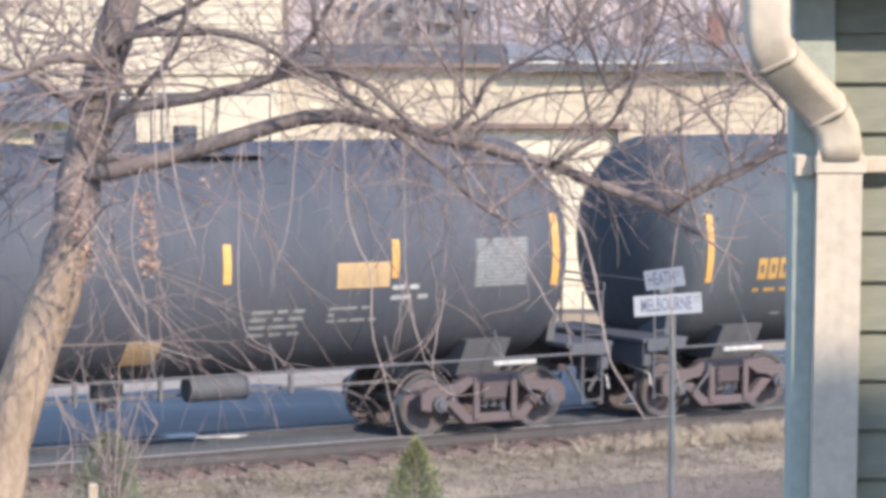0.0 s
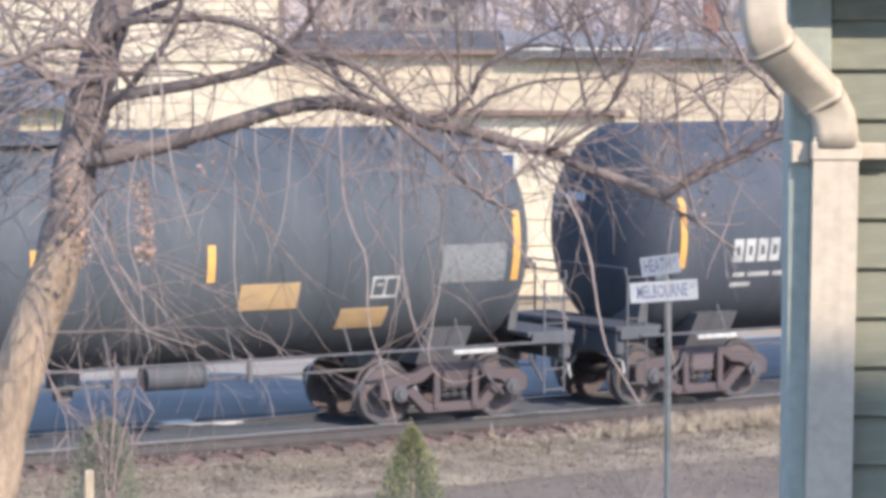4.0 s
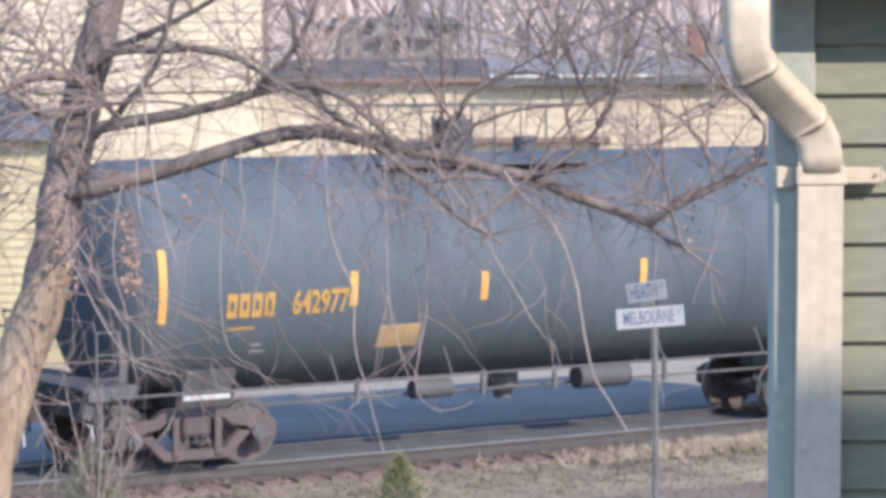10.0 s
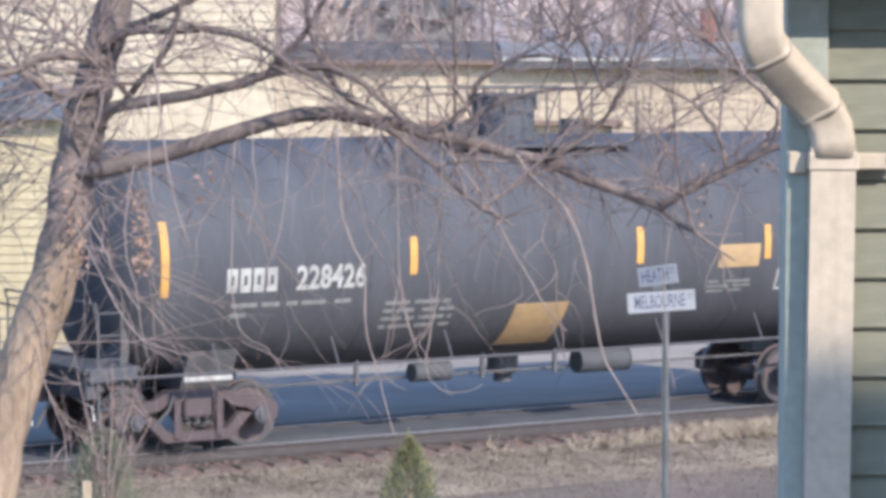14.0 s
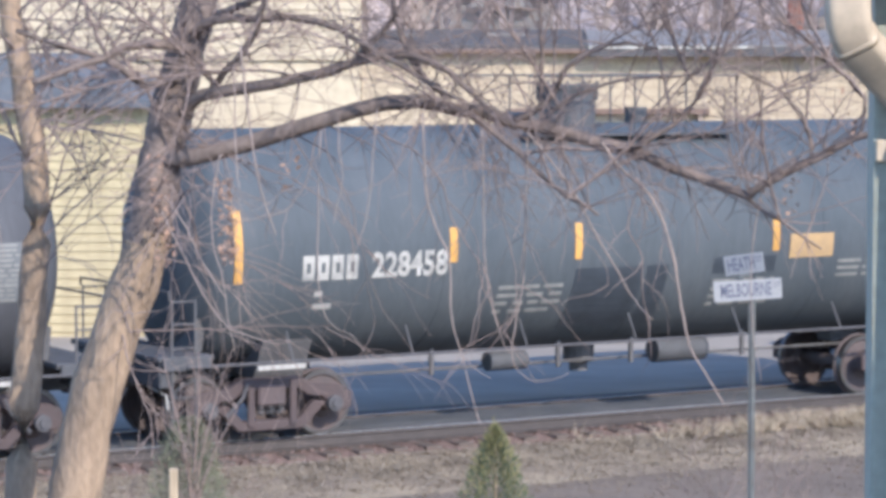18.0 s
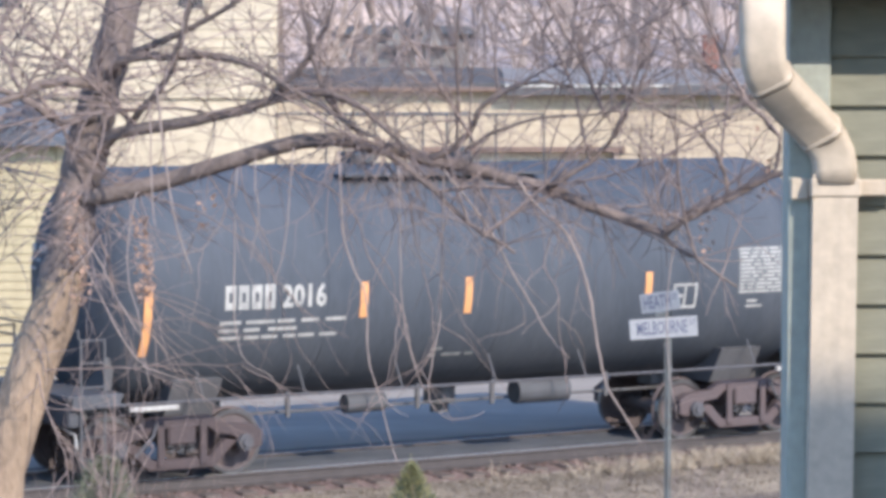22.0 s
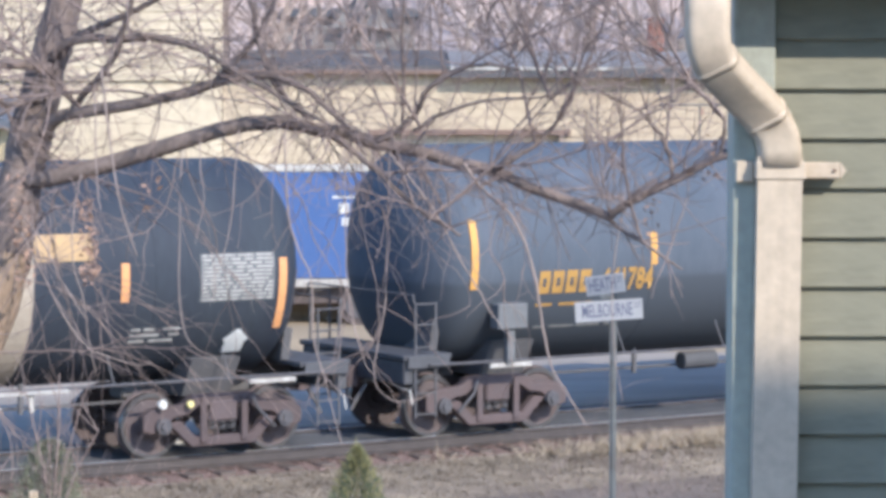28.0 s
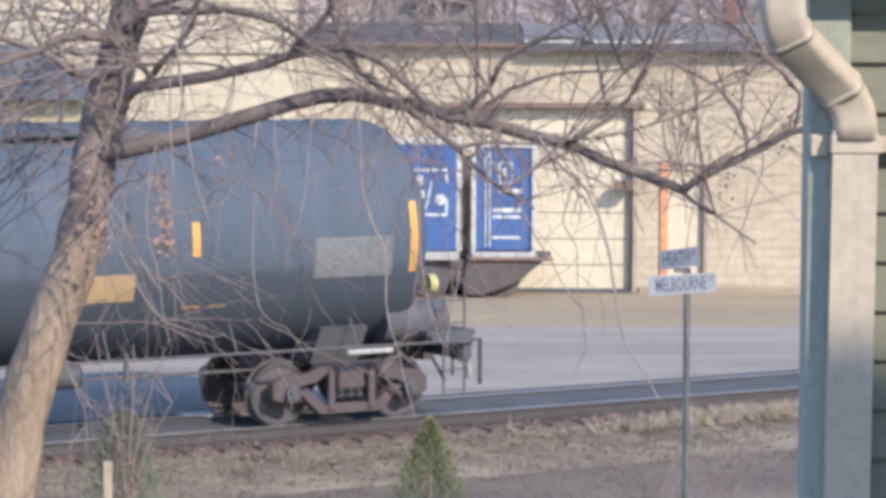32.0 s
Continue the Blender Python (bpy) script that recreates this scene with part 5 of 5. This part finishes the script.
tape_set(H, 1.456, 2.40, [(1.31, 2.12, 2.58)], TO_)
part("jacket_seam", tank_shell(0, 1.452, 2.40, 0, 0.4, 0.43, 0.008), M["greyframe"], H)
for s, z, r, mt in ((-6.0, 0.74, 0.05, "wtxt"), (-5.66, 0.69, 0.045, "ytxt"), (4.1, 0.74, 0.06, "wtxt"), (4.5, 0.72, 0.045, "ytxt")):
    part("valve_cap", disc(bmesh.new(), (s, -1.16, z), (0, 1, 0), r, 0.05, 12), M[mt], H)
part("white_walkway", box(-1.8, 2.6, -1.62, -1.47, 1.02, 1.06, 0.008), M["whitepipe"], H, "white side walkway")
part("white_pipe", tube([(-1.9, -1.55, 0.86), (1.7, -1.55, 0.86)], 0.022, 8), M["whitepipe"], H)
for s in (-0.21, 0.17):
    part("white_ladder", tube([(s, -1.56, 0.45), (s + 0.09, -1.56, 1.24)], 0.022, 6), M["whitepipe"], H)
    part("white_brace", tube([(s, -1.56, 0.46), (s - 0.32, -1.56, 1.04)], 0.02, 6), M["whitepipe"], H)
part("white_rung", tube([(-0.21, -1.56, 0.47), (0.17, -1.56, 0.47)], 0.018, 6), M["whitepipe"], H)
for s in (-2.2, -1.7, 0.9, 1.5, 2.1):
    part("pipe_hanger", box(s - 0.03, s + 0.03, -1.57, -1.53, 0.80, 1.02, 0.005), M["whitepipe"], H)
I = build_car("tank_car", 111.05, 6.08, R0, Z0, P["I"], "faded blue-grey last tank car with a black lower half", TY_, {
    "hatch": 0.68, "dome_size": (0.32, 0.45), "walk": (-1.2, 2.2, 0.5), "vent": -1.0,
    "tapes": [(-6.08, 2.05, 2.98), (-3.07, 2.29, 2.74), (0.13, 2.30, 2.75), (2.92, 2.32, 2.75), (6.08, 2.02, 2.94)],
    "marks": [("mark", 4, -5.01, -4.1, 1.95, 0.32, "letty"), ("digits", "641784", -3.95, -3.08, 1.95, 0.34, "letty"),
              ("lines", -5.0, -4.0, 1.77, 1.86, 1, "letty"), ("lines", -4.9, -3.6, 1.45, 1.52, 1, "dim"), ("panel", 1.31, 2.09, 1.79, 2.13),
              ("plate", 4.6, 5.77, 1.98, 2.50), ("lines", 2.8, 4.2, 1.66, 1.72, 1, "letty")]})
part("control_box", box(-5.75, -5.27, -1.62, -1.40, 1.50, 1.85, 0.015), M["plate"], I, "grey control box on a post")
part("box_post", box(-5.56, -5.44, -1.56, -1.46, 1.03, 1.50, 0.006), M["plate"], I)
part("rear_tank", disc(bmesh.new(), (6.35, -0.95, 1.32), (1, 0, 0), 0.27, 0.95, 20), M["bearing"], I, "grey air tank on the rear platform")
part("rear_light", disc(bmesh.new(), (6.95, -0.5, 1.75), (1, 0, 0), 0.13, 0.1, 16), M["ytxt"], I, "pale round rear marker")
part("rear_gate", tube([(7.25, -1.3, 0.45), (7.25, -1.3, 1.05), (6.9, -1.3, 1.05)], 0.03, 6), M["truck"], I)
for k in range(3):
    part("gate_bar", tube([(7.25, -1.3 + k * 0.35, 0.5), (7.25, -1.3 + k * 0.35, 1.05)], 0.022, 6), M["truck"], I)

# ---- the near bare tree ----
TD = 18.0
rt = random.Random(77)


def smooth_line(pts, y0, y1, sub=3, wob=0.012):
    """A limb's line through a few places (across, up), going from depth y0 to y1, softened."""
    out = []
    n = len(pts)
    for i in range(n - 1):
        p0, p1, p2, p3 = pts[max(i - 1, 0)], pts[i], pts[i + 1], pts[min(i + 2, n - 1)]
        for k in range(sub):
            t = k / sub
            v = []
            for a in (0, 1):
                v.append(0.5 * (2 * p1[a] + (p2[a] - p0[a]) * t + (2 * p0[a] - 5 * p1[a] + 4 * p2[a] - p3[a]) * t * t
                                + (3 * p1[a] - p0[a] - 3 * p2[a] + p3[a]) * t ** 3))
            f = (i + t) / (n - 1)
            out.append(Vector((v[0] + rt.uniform(-wob, wob), y0 + (y1 - y0) * f + rt.uniform(-wob, wob), v[1] + rt.uniform(-wob, wob))))
    out.append(Vector((pts[-1][0], y1, pts[-1][1])))
    return out


class Sticks:
    """Many thin twigs gathered into one mesh."""

    def __init__(self, sides=3):
        self.v, self.f, self.sides = [], [], sides

    def line(self, pts, r0, r1):
        n = len(pts)
        prev = None
        for i, p in enumerate(pts):
            d = (pts[min(i + 1, n - 1)] - pts[max(i - 1, 0)])
            if d.length < 1e-6:
                continue
            d.normalize()
            a = d.cross(Vector((0, 1, 0.1)))
            if a.length < 0.05:
                a = d.cross(Vector((1, 0, 0)))
            a.normalize()
            b = d.cross(a)
            r = r0 + (r1 - r0) * i / max(1, n - 1)
            k = len(self.v)
            for s in range(self.sides):
                g = s * math.tau / self.sides
                self.v.append(p + (a * math.cos(g) + b * math.sin(g)) * r)
            if prev is not None:
                for s in range(self.sides):
                    t = (s + 1) % self.sides
                    self.f.append((prev + s, prev + t, k + t, k + s))
            prev = k

    def mesh(self, name, mat):
        me = bpy.data.meshes.new(name)
        me.from_pydata(self.v, [], self.f)
        me.materials.append(mat)
        return me


def twig(st, rr, p, d, length, r, droop, depth, kink=0.35):
    """A thin branching twig that bends under its own weight."""
    n = max(3, int(length / 0.06))
    pts = [p.copy()]
    d = d.normalized()
    for i in range(n):
        d = (d + Vector((rr.uniform(-kink, kink), rr.uniform(-kink, kink), rr.uniform(-kink, kink) - droop)) * 0.42).normalized()
        p = p + d * (length / n)
        pts.append(p.copy())
        if depth > 0 and i > 0 and rr.random() < 0.36:
            e = (d + Vector((rr.uniform(-1, 1), rr.uniform(-0.8, 0.8), rr.uniform(-1, 1))) * 0.9).normalized()
            twig(st, rr, p, e, length * rr.uniform(0.25, 0.6), r * 0.6, droop, depth - 1, kink)
    st.line(pts, r, r * 0.45)


tree = thing("tree", label="large bare winter tree with drooping twiggy limbs", category="tree")
trunk = smooth_line([(-3.25, -0.45), (-3.1, 1.2), (-2.96, 2.21), (-2.82, 2.86), (-2.59, 3.50), (-2.49, 3.85), (-2.42, 4.28), (-2.345, 4.63), (-2.255, 4.99), (-2.16, 5.34), (-1.93, 6.4), (-1.75, 7.6)], TD, TD + 0.2, 4, 0.008)
rad = [0.185 - 0.085 * i / len(trunk) + 0.007 * math.sin(i * 1.7) for i in range(len(trunk))]
bm = tube(trunk, rad, 18)
# shade on the upper trunk is put into the bark colour by height
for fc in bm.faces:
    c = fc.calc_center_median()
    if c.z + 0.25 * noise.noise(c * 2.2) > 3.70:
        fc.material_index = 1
part("trunk", bm, [M["bark"], M["limb"]], tree, "bark coloured pale below and shade-dark above", smooth=True)
BOUGHS = []


def limb(pts, r0, r1, y1=TD - 0.6, y0=TD + 0.03):
    ln = smooth_line(pts, y0, y1)
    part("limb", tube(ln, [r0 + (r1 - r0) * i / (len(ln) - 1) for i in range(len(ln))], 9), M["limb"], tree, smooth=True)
    BOUGHS.append((ln, r0, r1))
    return ln


A = limb([(-2.39, 4.28), (-2.18, 4.31), (-1.59, 4.47), (-0.95, 4.65), (-0.65, 4.65), (-0.16, 4.54), (0.55, 4.37), (1.19, 4.11), (1.30, 4.15), (1.87, 4.44), (2.3, 4.58)], 0.062, 0.016, TD - 0.9)
limb([(1.19, 4.11), (1.34, 4.02), (1.69, 3.78)], 0.018, 0.006, TD - 0.7, TD - 0.62)
limb([(-0.65, 4.65), (-0.44, 4.58), (-0.23, 4.42), (0.06, 4.17), (0.34, 3.99)], 0.026, 0.008, TD - 0.8, TD - 0.35)
limb([(-2.25, 4.58), (-2.13, 4.70), (-1.65, 4.77), (-1.19, 4.89), (-0.83, 4.95), (-0.58, 4.85), (-0.33, 4.63)], 0.048, 0.014)
limb([(-2.18, 5.08), (-2.06, 5.16), (-1.58, 5.18), (-1.26, 5.11), (-0.87, 4.88), (-0.30, 4.58)], 0.036, 0.010)
limb([(-2.20, 4.99), (-2.47, 5.03), (-2.68, 4.95), (-3.1, 4.78)], 0.04, 0.02)
limb([(-2.25, 4.81), (-2.47, 4.77), (-2.71, 4.92), (-3.2, 5.1)], 0.03, 0.015)
limb([(-2.06, 5.20), (-1.72, 5.31), (-1.26, 5.56)], 0.03, 0.012)
limb([(-2.11, 4.70), (-1.90, 4.92), (-1.72, 5.20), (-1.61, 5.63)], 0.026, 0.012)
limb([(-1.19, 4.89), (-0.94, 5.13), (-0.80, 5.38), (-0.72, 5.63)], 0.022, 0.012, TD - 0.5, TD - 0.3)
limb([(-0.16, 4.54), (0.06, 4.70), (0.16, 4.88), (0.41, 5.02), (0.70, 4.99)], 0.024, 0.008, TD - 0.7, TD - 0.45)
limb([(0.55, 4.37), (0.80, 4.53), (0.98, 4.74), (1.05, 4.99)], 0.018, 0.007, TD - 0.7, TD - 0.55)
limb([(1.62, 4.33), (1.58, 4.53), (1.41, 4.74), (0.84, 5.02)], 0.016, 0.006, TD - 0.8, TD - 0.75)
limb([(1.87, 4.44), (1.94, 4.63), (1.83, 4.81), (1.66, 4.92)], 0.014, 0.005, TD - 0.8, TD - 0.75)
limb([(-0.58, 4.69), (-0.80, 4.92), (-0.90, 5.20), (-0.97, 5.56)], 0.022, 0.012, TD - 0.4, TD - 0.35)
limb([(0.06, 4.60), (0.27, 4.74), (0.63, 4.81), (0.98, 4.85)], 0.014, 0.006, TD - 0.8, TD - 0.5)

for ln, r0, r1 in BOUGHS:
    small = Sticks(4)
    total = sum((b - a).length for a, b in zip(ln, ln[1:]))
    for k in range(int(total * 18)):
        i = rt.randrange(1, len(ln) - 1)
        if rt.random() < 0.5:
            i = min(len(ln) - 2, i + len(ln) // 3)
        p = ln[i]
        upward = rt.random() < 0.45
        d = Vector((rt.uniform(-0.8, 1.0), rt.uniform(-0.9, 0.6), rt.uniform(0.2, 1.0) if upward else rt.uniform(-0.9, 0.1)))
        reach = 0.95 if upward else (0.58 if p.x < 0.3 else 0.3)
        twig(small, rt, p, d, rt.uniform(0.25, reach), rt.uniform(0.0028, 0.006), 0.04 if upward else 0.06, 2)
    part("twig_spray", small.mesh("twig_spray", M["twig"]), None, tree, "reddish brown fine twigs of one limb", kind="stuff")
small = Sticks(4)
# the fan of drooping twigs under the main limb
for k in range(44):
    i = rt.randrange(int(len(A) * 0.38), int(len(A) * 0.62))
    twig(small, rt, A[i], Vector((rt.uniform(0.1, 1.1), rt.uniform(-0.8, 0.3), rt.uniform(-0.9, 0.0))), rt.uniform(0.4, 0.95), rt.uniform(0.0025, 0.0052), 0.05, 2, 0.5)
# long hanging twigs
for k in range(6):
    x = rt.uniform(-2.4, 0.9)
    p = min(A, key=lambda q: abs(q.x - x))
    twig(small, rt, p, Vector((rt.uniform(-0.25, 0.4), rt.uniform(-0.5, 0.2), -1)), rt.uniform(0.8, 1.7), rt.uniform(0.003, 0.006), 0.10, 1, 0.62)
for k in range(12):
    p = trunk[rt.randrange(14, len(trunk) - 16)]
    twig(small, rt, p + Vector((0.05, -0.12, 0)), Vector((rt.uniform(-0.2, 1.2), rt.uniform(-0.5, 0.2), rt.uniform(-0.5, 0.3))), rt.uniform(0.6, 1.5), rt.uniform(0.004, 0.007), 0.08, 2, 0.4)
# thin criss-cross branches over the crown
for k in range(32):
    ln, r0, r1 = BOUGHS[rt.randrange(len(BOUGHS))]
    p = ln[rt.randrange(1, len(ln) - 1)]
    d = Vector((rt.uniform(-1, 1), rt.uniform(-0.5, 0.3), rt.uniform(-0.5 if p.x < -0.6 else 0.15, 1.0)))
    twig(small, rt, p, d, rt.uniform(0.9, 1.7), rt.uniform(0.006, 0.011), 0.02, 2, 0.22)
# curling pale shoots hanging before the train
for k in range(6):
    x = rt.uniform(-0.9, 0.8)
    p = min(A, key=lambda q: abs(q.x - x)) + Vector((rt.uniform(-0.1, 0.1), rt.uniform(-0.2, 0.1), rt.uniform(-0.35, 0)))
    twig(small, rt, p, Vector((rt.uniform(-0.5, 0.7), rt.uniform(-0.4, 0.2), -0.8)), rt.uniform(0.7, 1.5), rt.uniform(0.003, 0.0055), 0.05, 1, 0.75)
part("drooping_spray", small.mesh("drooping_spray", M["twig"]), None, tree, "reddish brown drooping twigs", kind="stuff")


# long pale shoots that hang and curl before the train
def shoot(pts, r0=0.006, y0=TD - 0.65, y1=TD - 0.75):
    ln = smooth_line(pts, y0, y1, 4, 0.004)
    part("shoot", tube(ln, [r0 * 0.85 * (1 - 0.55 * i / (len(ln) - 1)) for i in range(len(ln))], 6), M["shoot"], tree, "pale hanging shoot", smooth=True)


shoot([(-0.72, 4.6), (-0.7, 4.107), (-0.638, 3.902), (-0.562, 3.73), (-0.551, 3.49), (-0.537, 3.318), (-0.485, 3.146), (-0.405, 2.836), (-0.37, 2.715)], 0.008)
shoot([(-0.464, 3.105), (-0.526, 3.042), (-0.594, 2.973)], 0.004)
shoot([(-0.464, 3.105), (-0.371, 3.026), (-0.302, 2.992)], 0.004)
shoot([(-0.36, 4.5), (-0.35, 4.0), (-0.339, 3.663), (-0.304, 3.457), (-0.234, 3.216), (-0.183, 3.148)], 0.006)
shoot([(-0.08, 4.5), (-0.10, 4.0), (-0.109, 3.596), (-0.133, 3.458), (-0.163, 3.286), (-0.179, 3.148), (-0.148, 3.045), (-0.062, 2.986), (0.058, 2.984), (0.161, 3.029)], 0.006)
shoot([(-0.086, 4.486), (0.154, 4.18), (0.327, 3.872), (0.466, 3.633), (0.569, 3.462), (0.673, 3.352)], 0.009)
shoot([(0.36, 4.42), (0.495, 4.25), (0.667, 4.08), (0.789, 3.772), (0.844, 3.429), (0.897, 3.189), (1.019, 2.982), (1.106, 2.828)], 0.013)
shoot([(-2.32, 4.0), (-2.226, 3.825), (-2.106, 3.585), (-2.003, 3.413), (-1.9, 3.293), (-1.763, 3.242), (-1.625, 3.201), (-1.522, 3.216)], 0.007)
shoot([(-1.95, 4.35), (-2.0, 4.1), (-2.002, 3.826), (-1.934, 3.586), (-1.907, 3.379), (-1.859, 3.138)], 0.006)
shoot([(-2.3, 4.1), (-2.157, 3.894), (-2.054, 3.688), (-1.917, 3.482)], 0.008)
shoot([(-2.6, 3.4), (-2.519, 3.376), (-2.382, 3.387), (-2.278, 3.411), (-2.244, 3.463)], 0.005)
shoot([(-1.34, 4.5), (-1.36, 3.8), (-1.333, 3.417), (-1.247, 3.297), (-1.144, 3.246), (-1.024, 3.074)], 0.005)
shoot([(-1.87, 4.9), (-1.857, 4.478), (-1.847, 4.238), (-1.824, 4.136)], 0.007)
shoot([(-1.83, 5.0), (-1.795, 4.751), (-1.727, 4.239), (-1.608, 3.862)], 0.010)
shoot([(-1.23, 4.55), (-1.231, 4.378), (-1.203, 4.207), (-1.238, 4.036), (-1.255, 3.933)], 0.005)
shoot([(-1.0, 4.62), (-1.049, 4.037), (-1.128, 3.762)], 0.005)
shoot([(1.33, 4.18), (1.316, 4.083), (1.268, 3.74), (1.272, 3.328), (1.327, 2.984)], 0.006)

# dead leaves clinging to hanging vines
lv = bmesh.new()
for cx, z0, z1, n in ((-1.925, 3.62, 4.19, 150), (-2.335, 3.64, 4.34, 120), (-1.55, 4.1, 4.35, 16), (1.9, 4.25, 4.75, 26), (1.55, 3.95, 4.5, 22)):
    for k in range(n):
        z = rt.uniform(z0, z1)
        p = Vector((cx + rt.uniform(-0.055, 0.055) + (z - z0) * -0.08, TD - 0.3 + rt.uniform(-0.15, 0.15), z))
        a = Vector((rt.uniform(-1, 1), rt.uniform(-1, 1), rt.uniform(-1, 1))).normalized() * rt.uniform(0.014, 0.030)
        b = Vector((rt.uniform(-1, 1), rt.uniform(-1, 1), rt.uniform(-1, 1))).normalized() * rt.uniform(0.010, 0.020)
        lv.faces.new([lv.verts.new(p - a), lv.verts.new(p + b), lv.verts.new(p + a), lv.verts.new(p - b * 0.8)])
part("dead_leaf_mass", lv, M["leaf"], tree, "curled reddish dead leaves", kind="stuff")

tree2 = thing("tree", label="second bare tree trunk with pale bark", category="tree")
t2 = smooth_line([(-3.62, -0.45), (-3.54, 2.18), (-3.46, 3.2), (-3.42, 4.10), (-3.50, 4.63), (-3.62, 5.4), (-3.8, 7)], TD + 1.2, TD + 1.4, 4, 0.008)
part("trunk", tube(t2, [0.115 - 0.05 * i / len(t2) for i in range(len(t2))], 14), M["bark"], tree2, smooth=True)
st2 = Sticks(3)
for k in range(26):
    p = t2[rt.randrange(9, len(t2) - 1)]
    twig(st2, rt, p, Vector((rt.uniform(-0.3, 1.2), rt.uniform(-0.5, 0.5), rt.uniform(-0.1, 0.8))), rt.uniform(0.7, 1.9), rt.uniform(0.006, 0.014), 0.02, 2)
part("twig_spray", st2.mesh("twig_spray", M["twig"]), None, tree2, kind="stuff")

# ---- small evergreens and brush by the track ----
def evergreen(x, y, z0, height, width, seed, label, mat, tip, name="evergreen_shrub", blunt=0.72):
    rr = random.Random(seed)
    ev = thing(name, label=label, category="shrub", m=pose(x, y, z0))
    part("stem", tube([(0, 0, 0), (0.01, 0, height * 0.9)], [0.03, 0.006], 7), M["bark"], ev)
    bm, bt = bmesh.new(), bmesh.new()
    for i in range(6500):
        u = rr.random() ** 0.8
        z = height * (0.03 + 0.97 * u)
        a = rr.uniform(0, math.tau)
        lump = 0.86 + 0.22 * noise.noise(Vector((math.cos(a) * 1.3, math.sin(a) * 1.3, z * 2.4 + seed)))
        rad = width / 2 * (1 - u) ** blunt * rr.uniform(0.3, 1.0) * lump
        p = Vector((rad * math.cos(a), rad * math.sin(a), z))
        out = Vector((math.cos(a) * 0.6, math.sin(a) * 0.6, rr.uniform(0.2, 1.3))).normalized() * rr.uniform(0.03, 0.075)
        side = out.cross(Vector((rr.uniform(-1, 1), rr.uniform(-1, 1), rr.uniform(-1, 1)))).normalized() * rr.uniform(0.005, 0.011)
        t = bt if rr.random() < 0.08 + 0.9 * max(0.0, u - 0.4) else bm
        t.faces.new([t.verts.new(p - side), t.verts.new(p + out * 0.5 - side * 0.2), t.verts.new(p + out), t.verts.new(p + side)])
    for k in range(3):
        add_tube(bt, [(0, 0, height * 0.9), (rr.uniform(-0.02, 0.02), 0, height * (1.02 + 0.03 * k))], [0.01, 0.003], 4)
    part("foliage", bm, mat, ev, kind="stuff")
    part("new_growth", bt, tip, ev, "yellow-green new shoots", kind="stuff")


evergreen(-0.49, 30.0, -0.5, 1.52, 1.5, 1, "small pointed green cedar by the railway", M["cedar"], M["cedar_tip"], "cedar")
evergreen(-3.36, 27.0, -0.5, 1.98, 1.5, 2, "loose dull green juniper in dry brush", M["shrub"], M["shrub"], "evergreen_shrub", 0.42)

br = thing("brush", label="bare forked sapling in dry brush", category="shrub")
sb = Sticks(4)
base = Vector((-3.30, 26.8, 0.2))
for dx, h in ((-0.26, 1.75), (0.08, 1.95), (0.30, 1.7), (-0.05, 1.5), (0.42, 1.4)):
    pts = [base + Vector((dx * t * t + rt.uniform(-0.02, 0.02), 0, h * t)) for t in (0, 0.25, 0.5, 0.75, 1)]
    sb.line(pts, 0.02, 0.005)
    for k in range(5):
        twig(sb, rt, pts[rt.randrange(1, 5)], Vector((rt.uniform(-1, 1), rt.uniform(-0.4, 0.4), rt.uniform(0.2, 1))), rt.uniform(0.2, 0.6), 0.006, -0.02, 1)
for k in range(12):
    p = Vector((rt.uniform(-4.2, -2.7), 27.2 + rt.uniform(-0.3, 0.3), rt.uniform(-0.4, 0.4)))
    twig(sb, rt, p, Vector((rt.uniform(-0.5, 0.5), 0, 1)), rt.uniform(0.5, 1.4), 0.005, 0.02, 1)
part("sapling_spray", sb.mesh("sapling_spray", M["twig"]), None, br, kind="stuff")
br2 = thing("brush", label="thin dry brush beside the street sign", category="shrub")
s3 = Sticks(3)
for k in range(32):
    p = Vector((rt.uniform(1.6, 2.9), 30 + rt.uniform(-0.6, 0.6), rt.uniform(-0.45, 0.2)))
    twig(s3, rt, p, Vector((rt.uniform(-0.5, 0.5), 0, 1)), rt.uniform(0.5, 1.5), 0.004, 0.02, 1)
part("dry_stem_mass", s3.mesh("dry_stem_mass", M["twig"]), None, br2, kind="stuff")
thing("wooden_post", box(-3.41, -3.33, 25.9, 25.98, -0.45, 1.16, 0.012), M["wood"], label="short pale weathered wooden post in the brush", category="post")


# ---- movement ----
def motions():
    times = [2.0 * k for k in range(17)]
    for car, centre in CARS:
        walk(car, [(t, Matrix.Translation(along(centre - gone(t), 0, 0)) @ pose(0, 0, 0, 0, 0, TRACK)) for t in times])
    steps = [k / 6 for k in range(193)]
    for ax, s in AXLES:
        walk(ax, [(t, pose(s, 0, 0.42, 0, -math.degrees(gone(t) / 0.42), 0)) for t in steps])


motions()
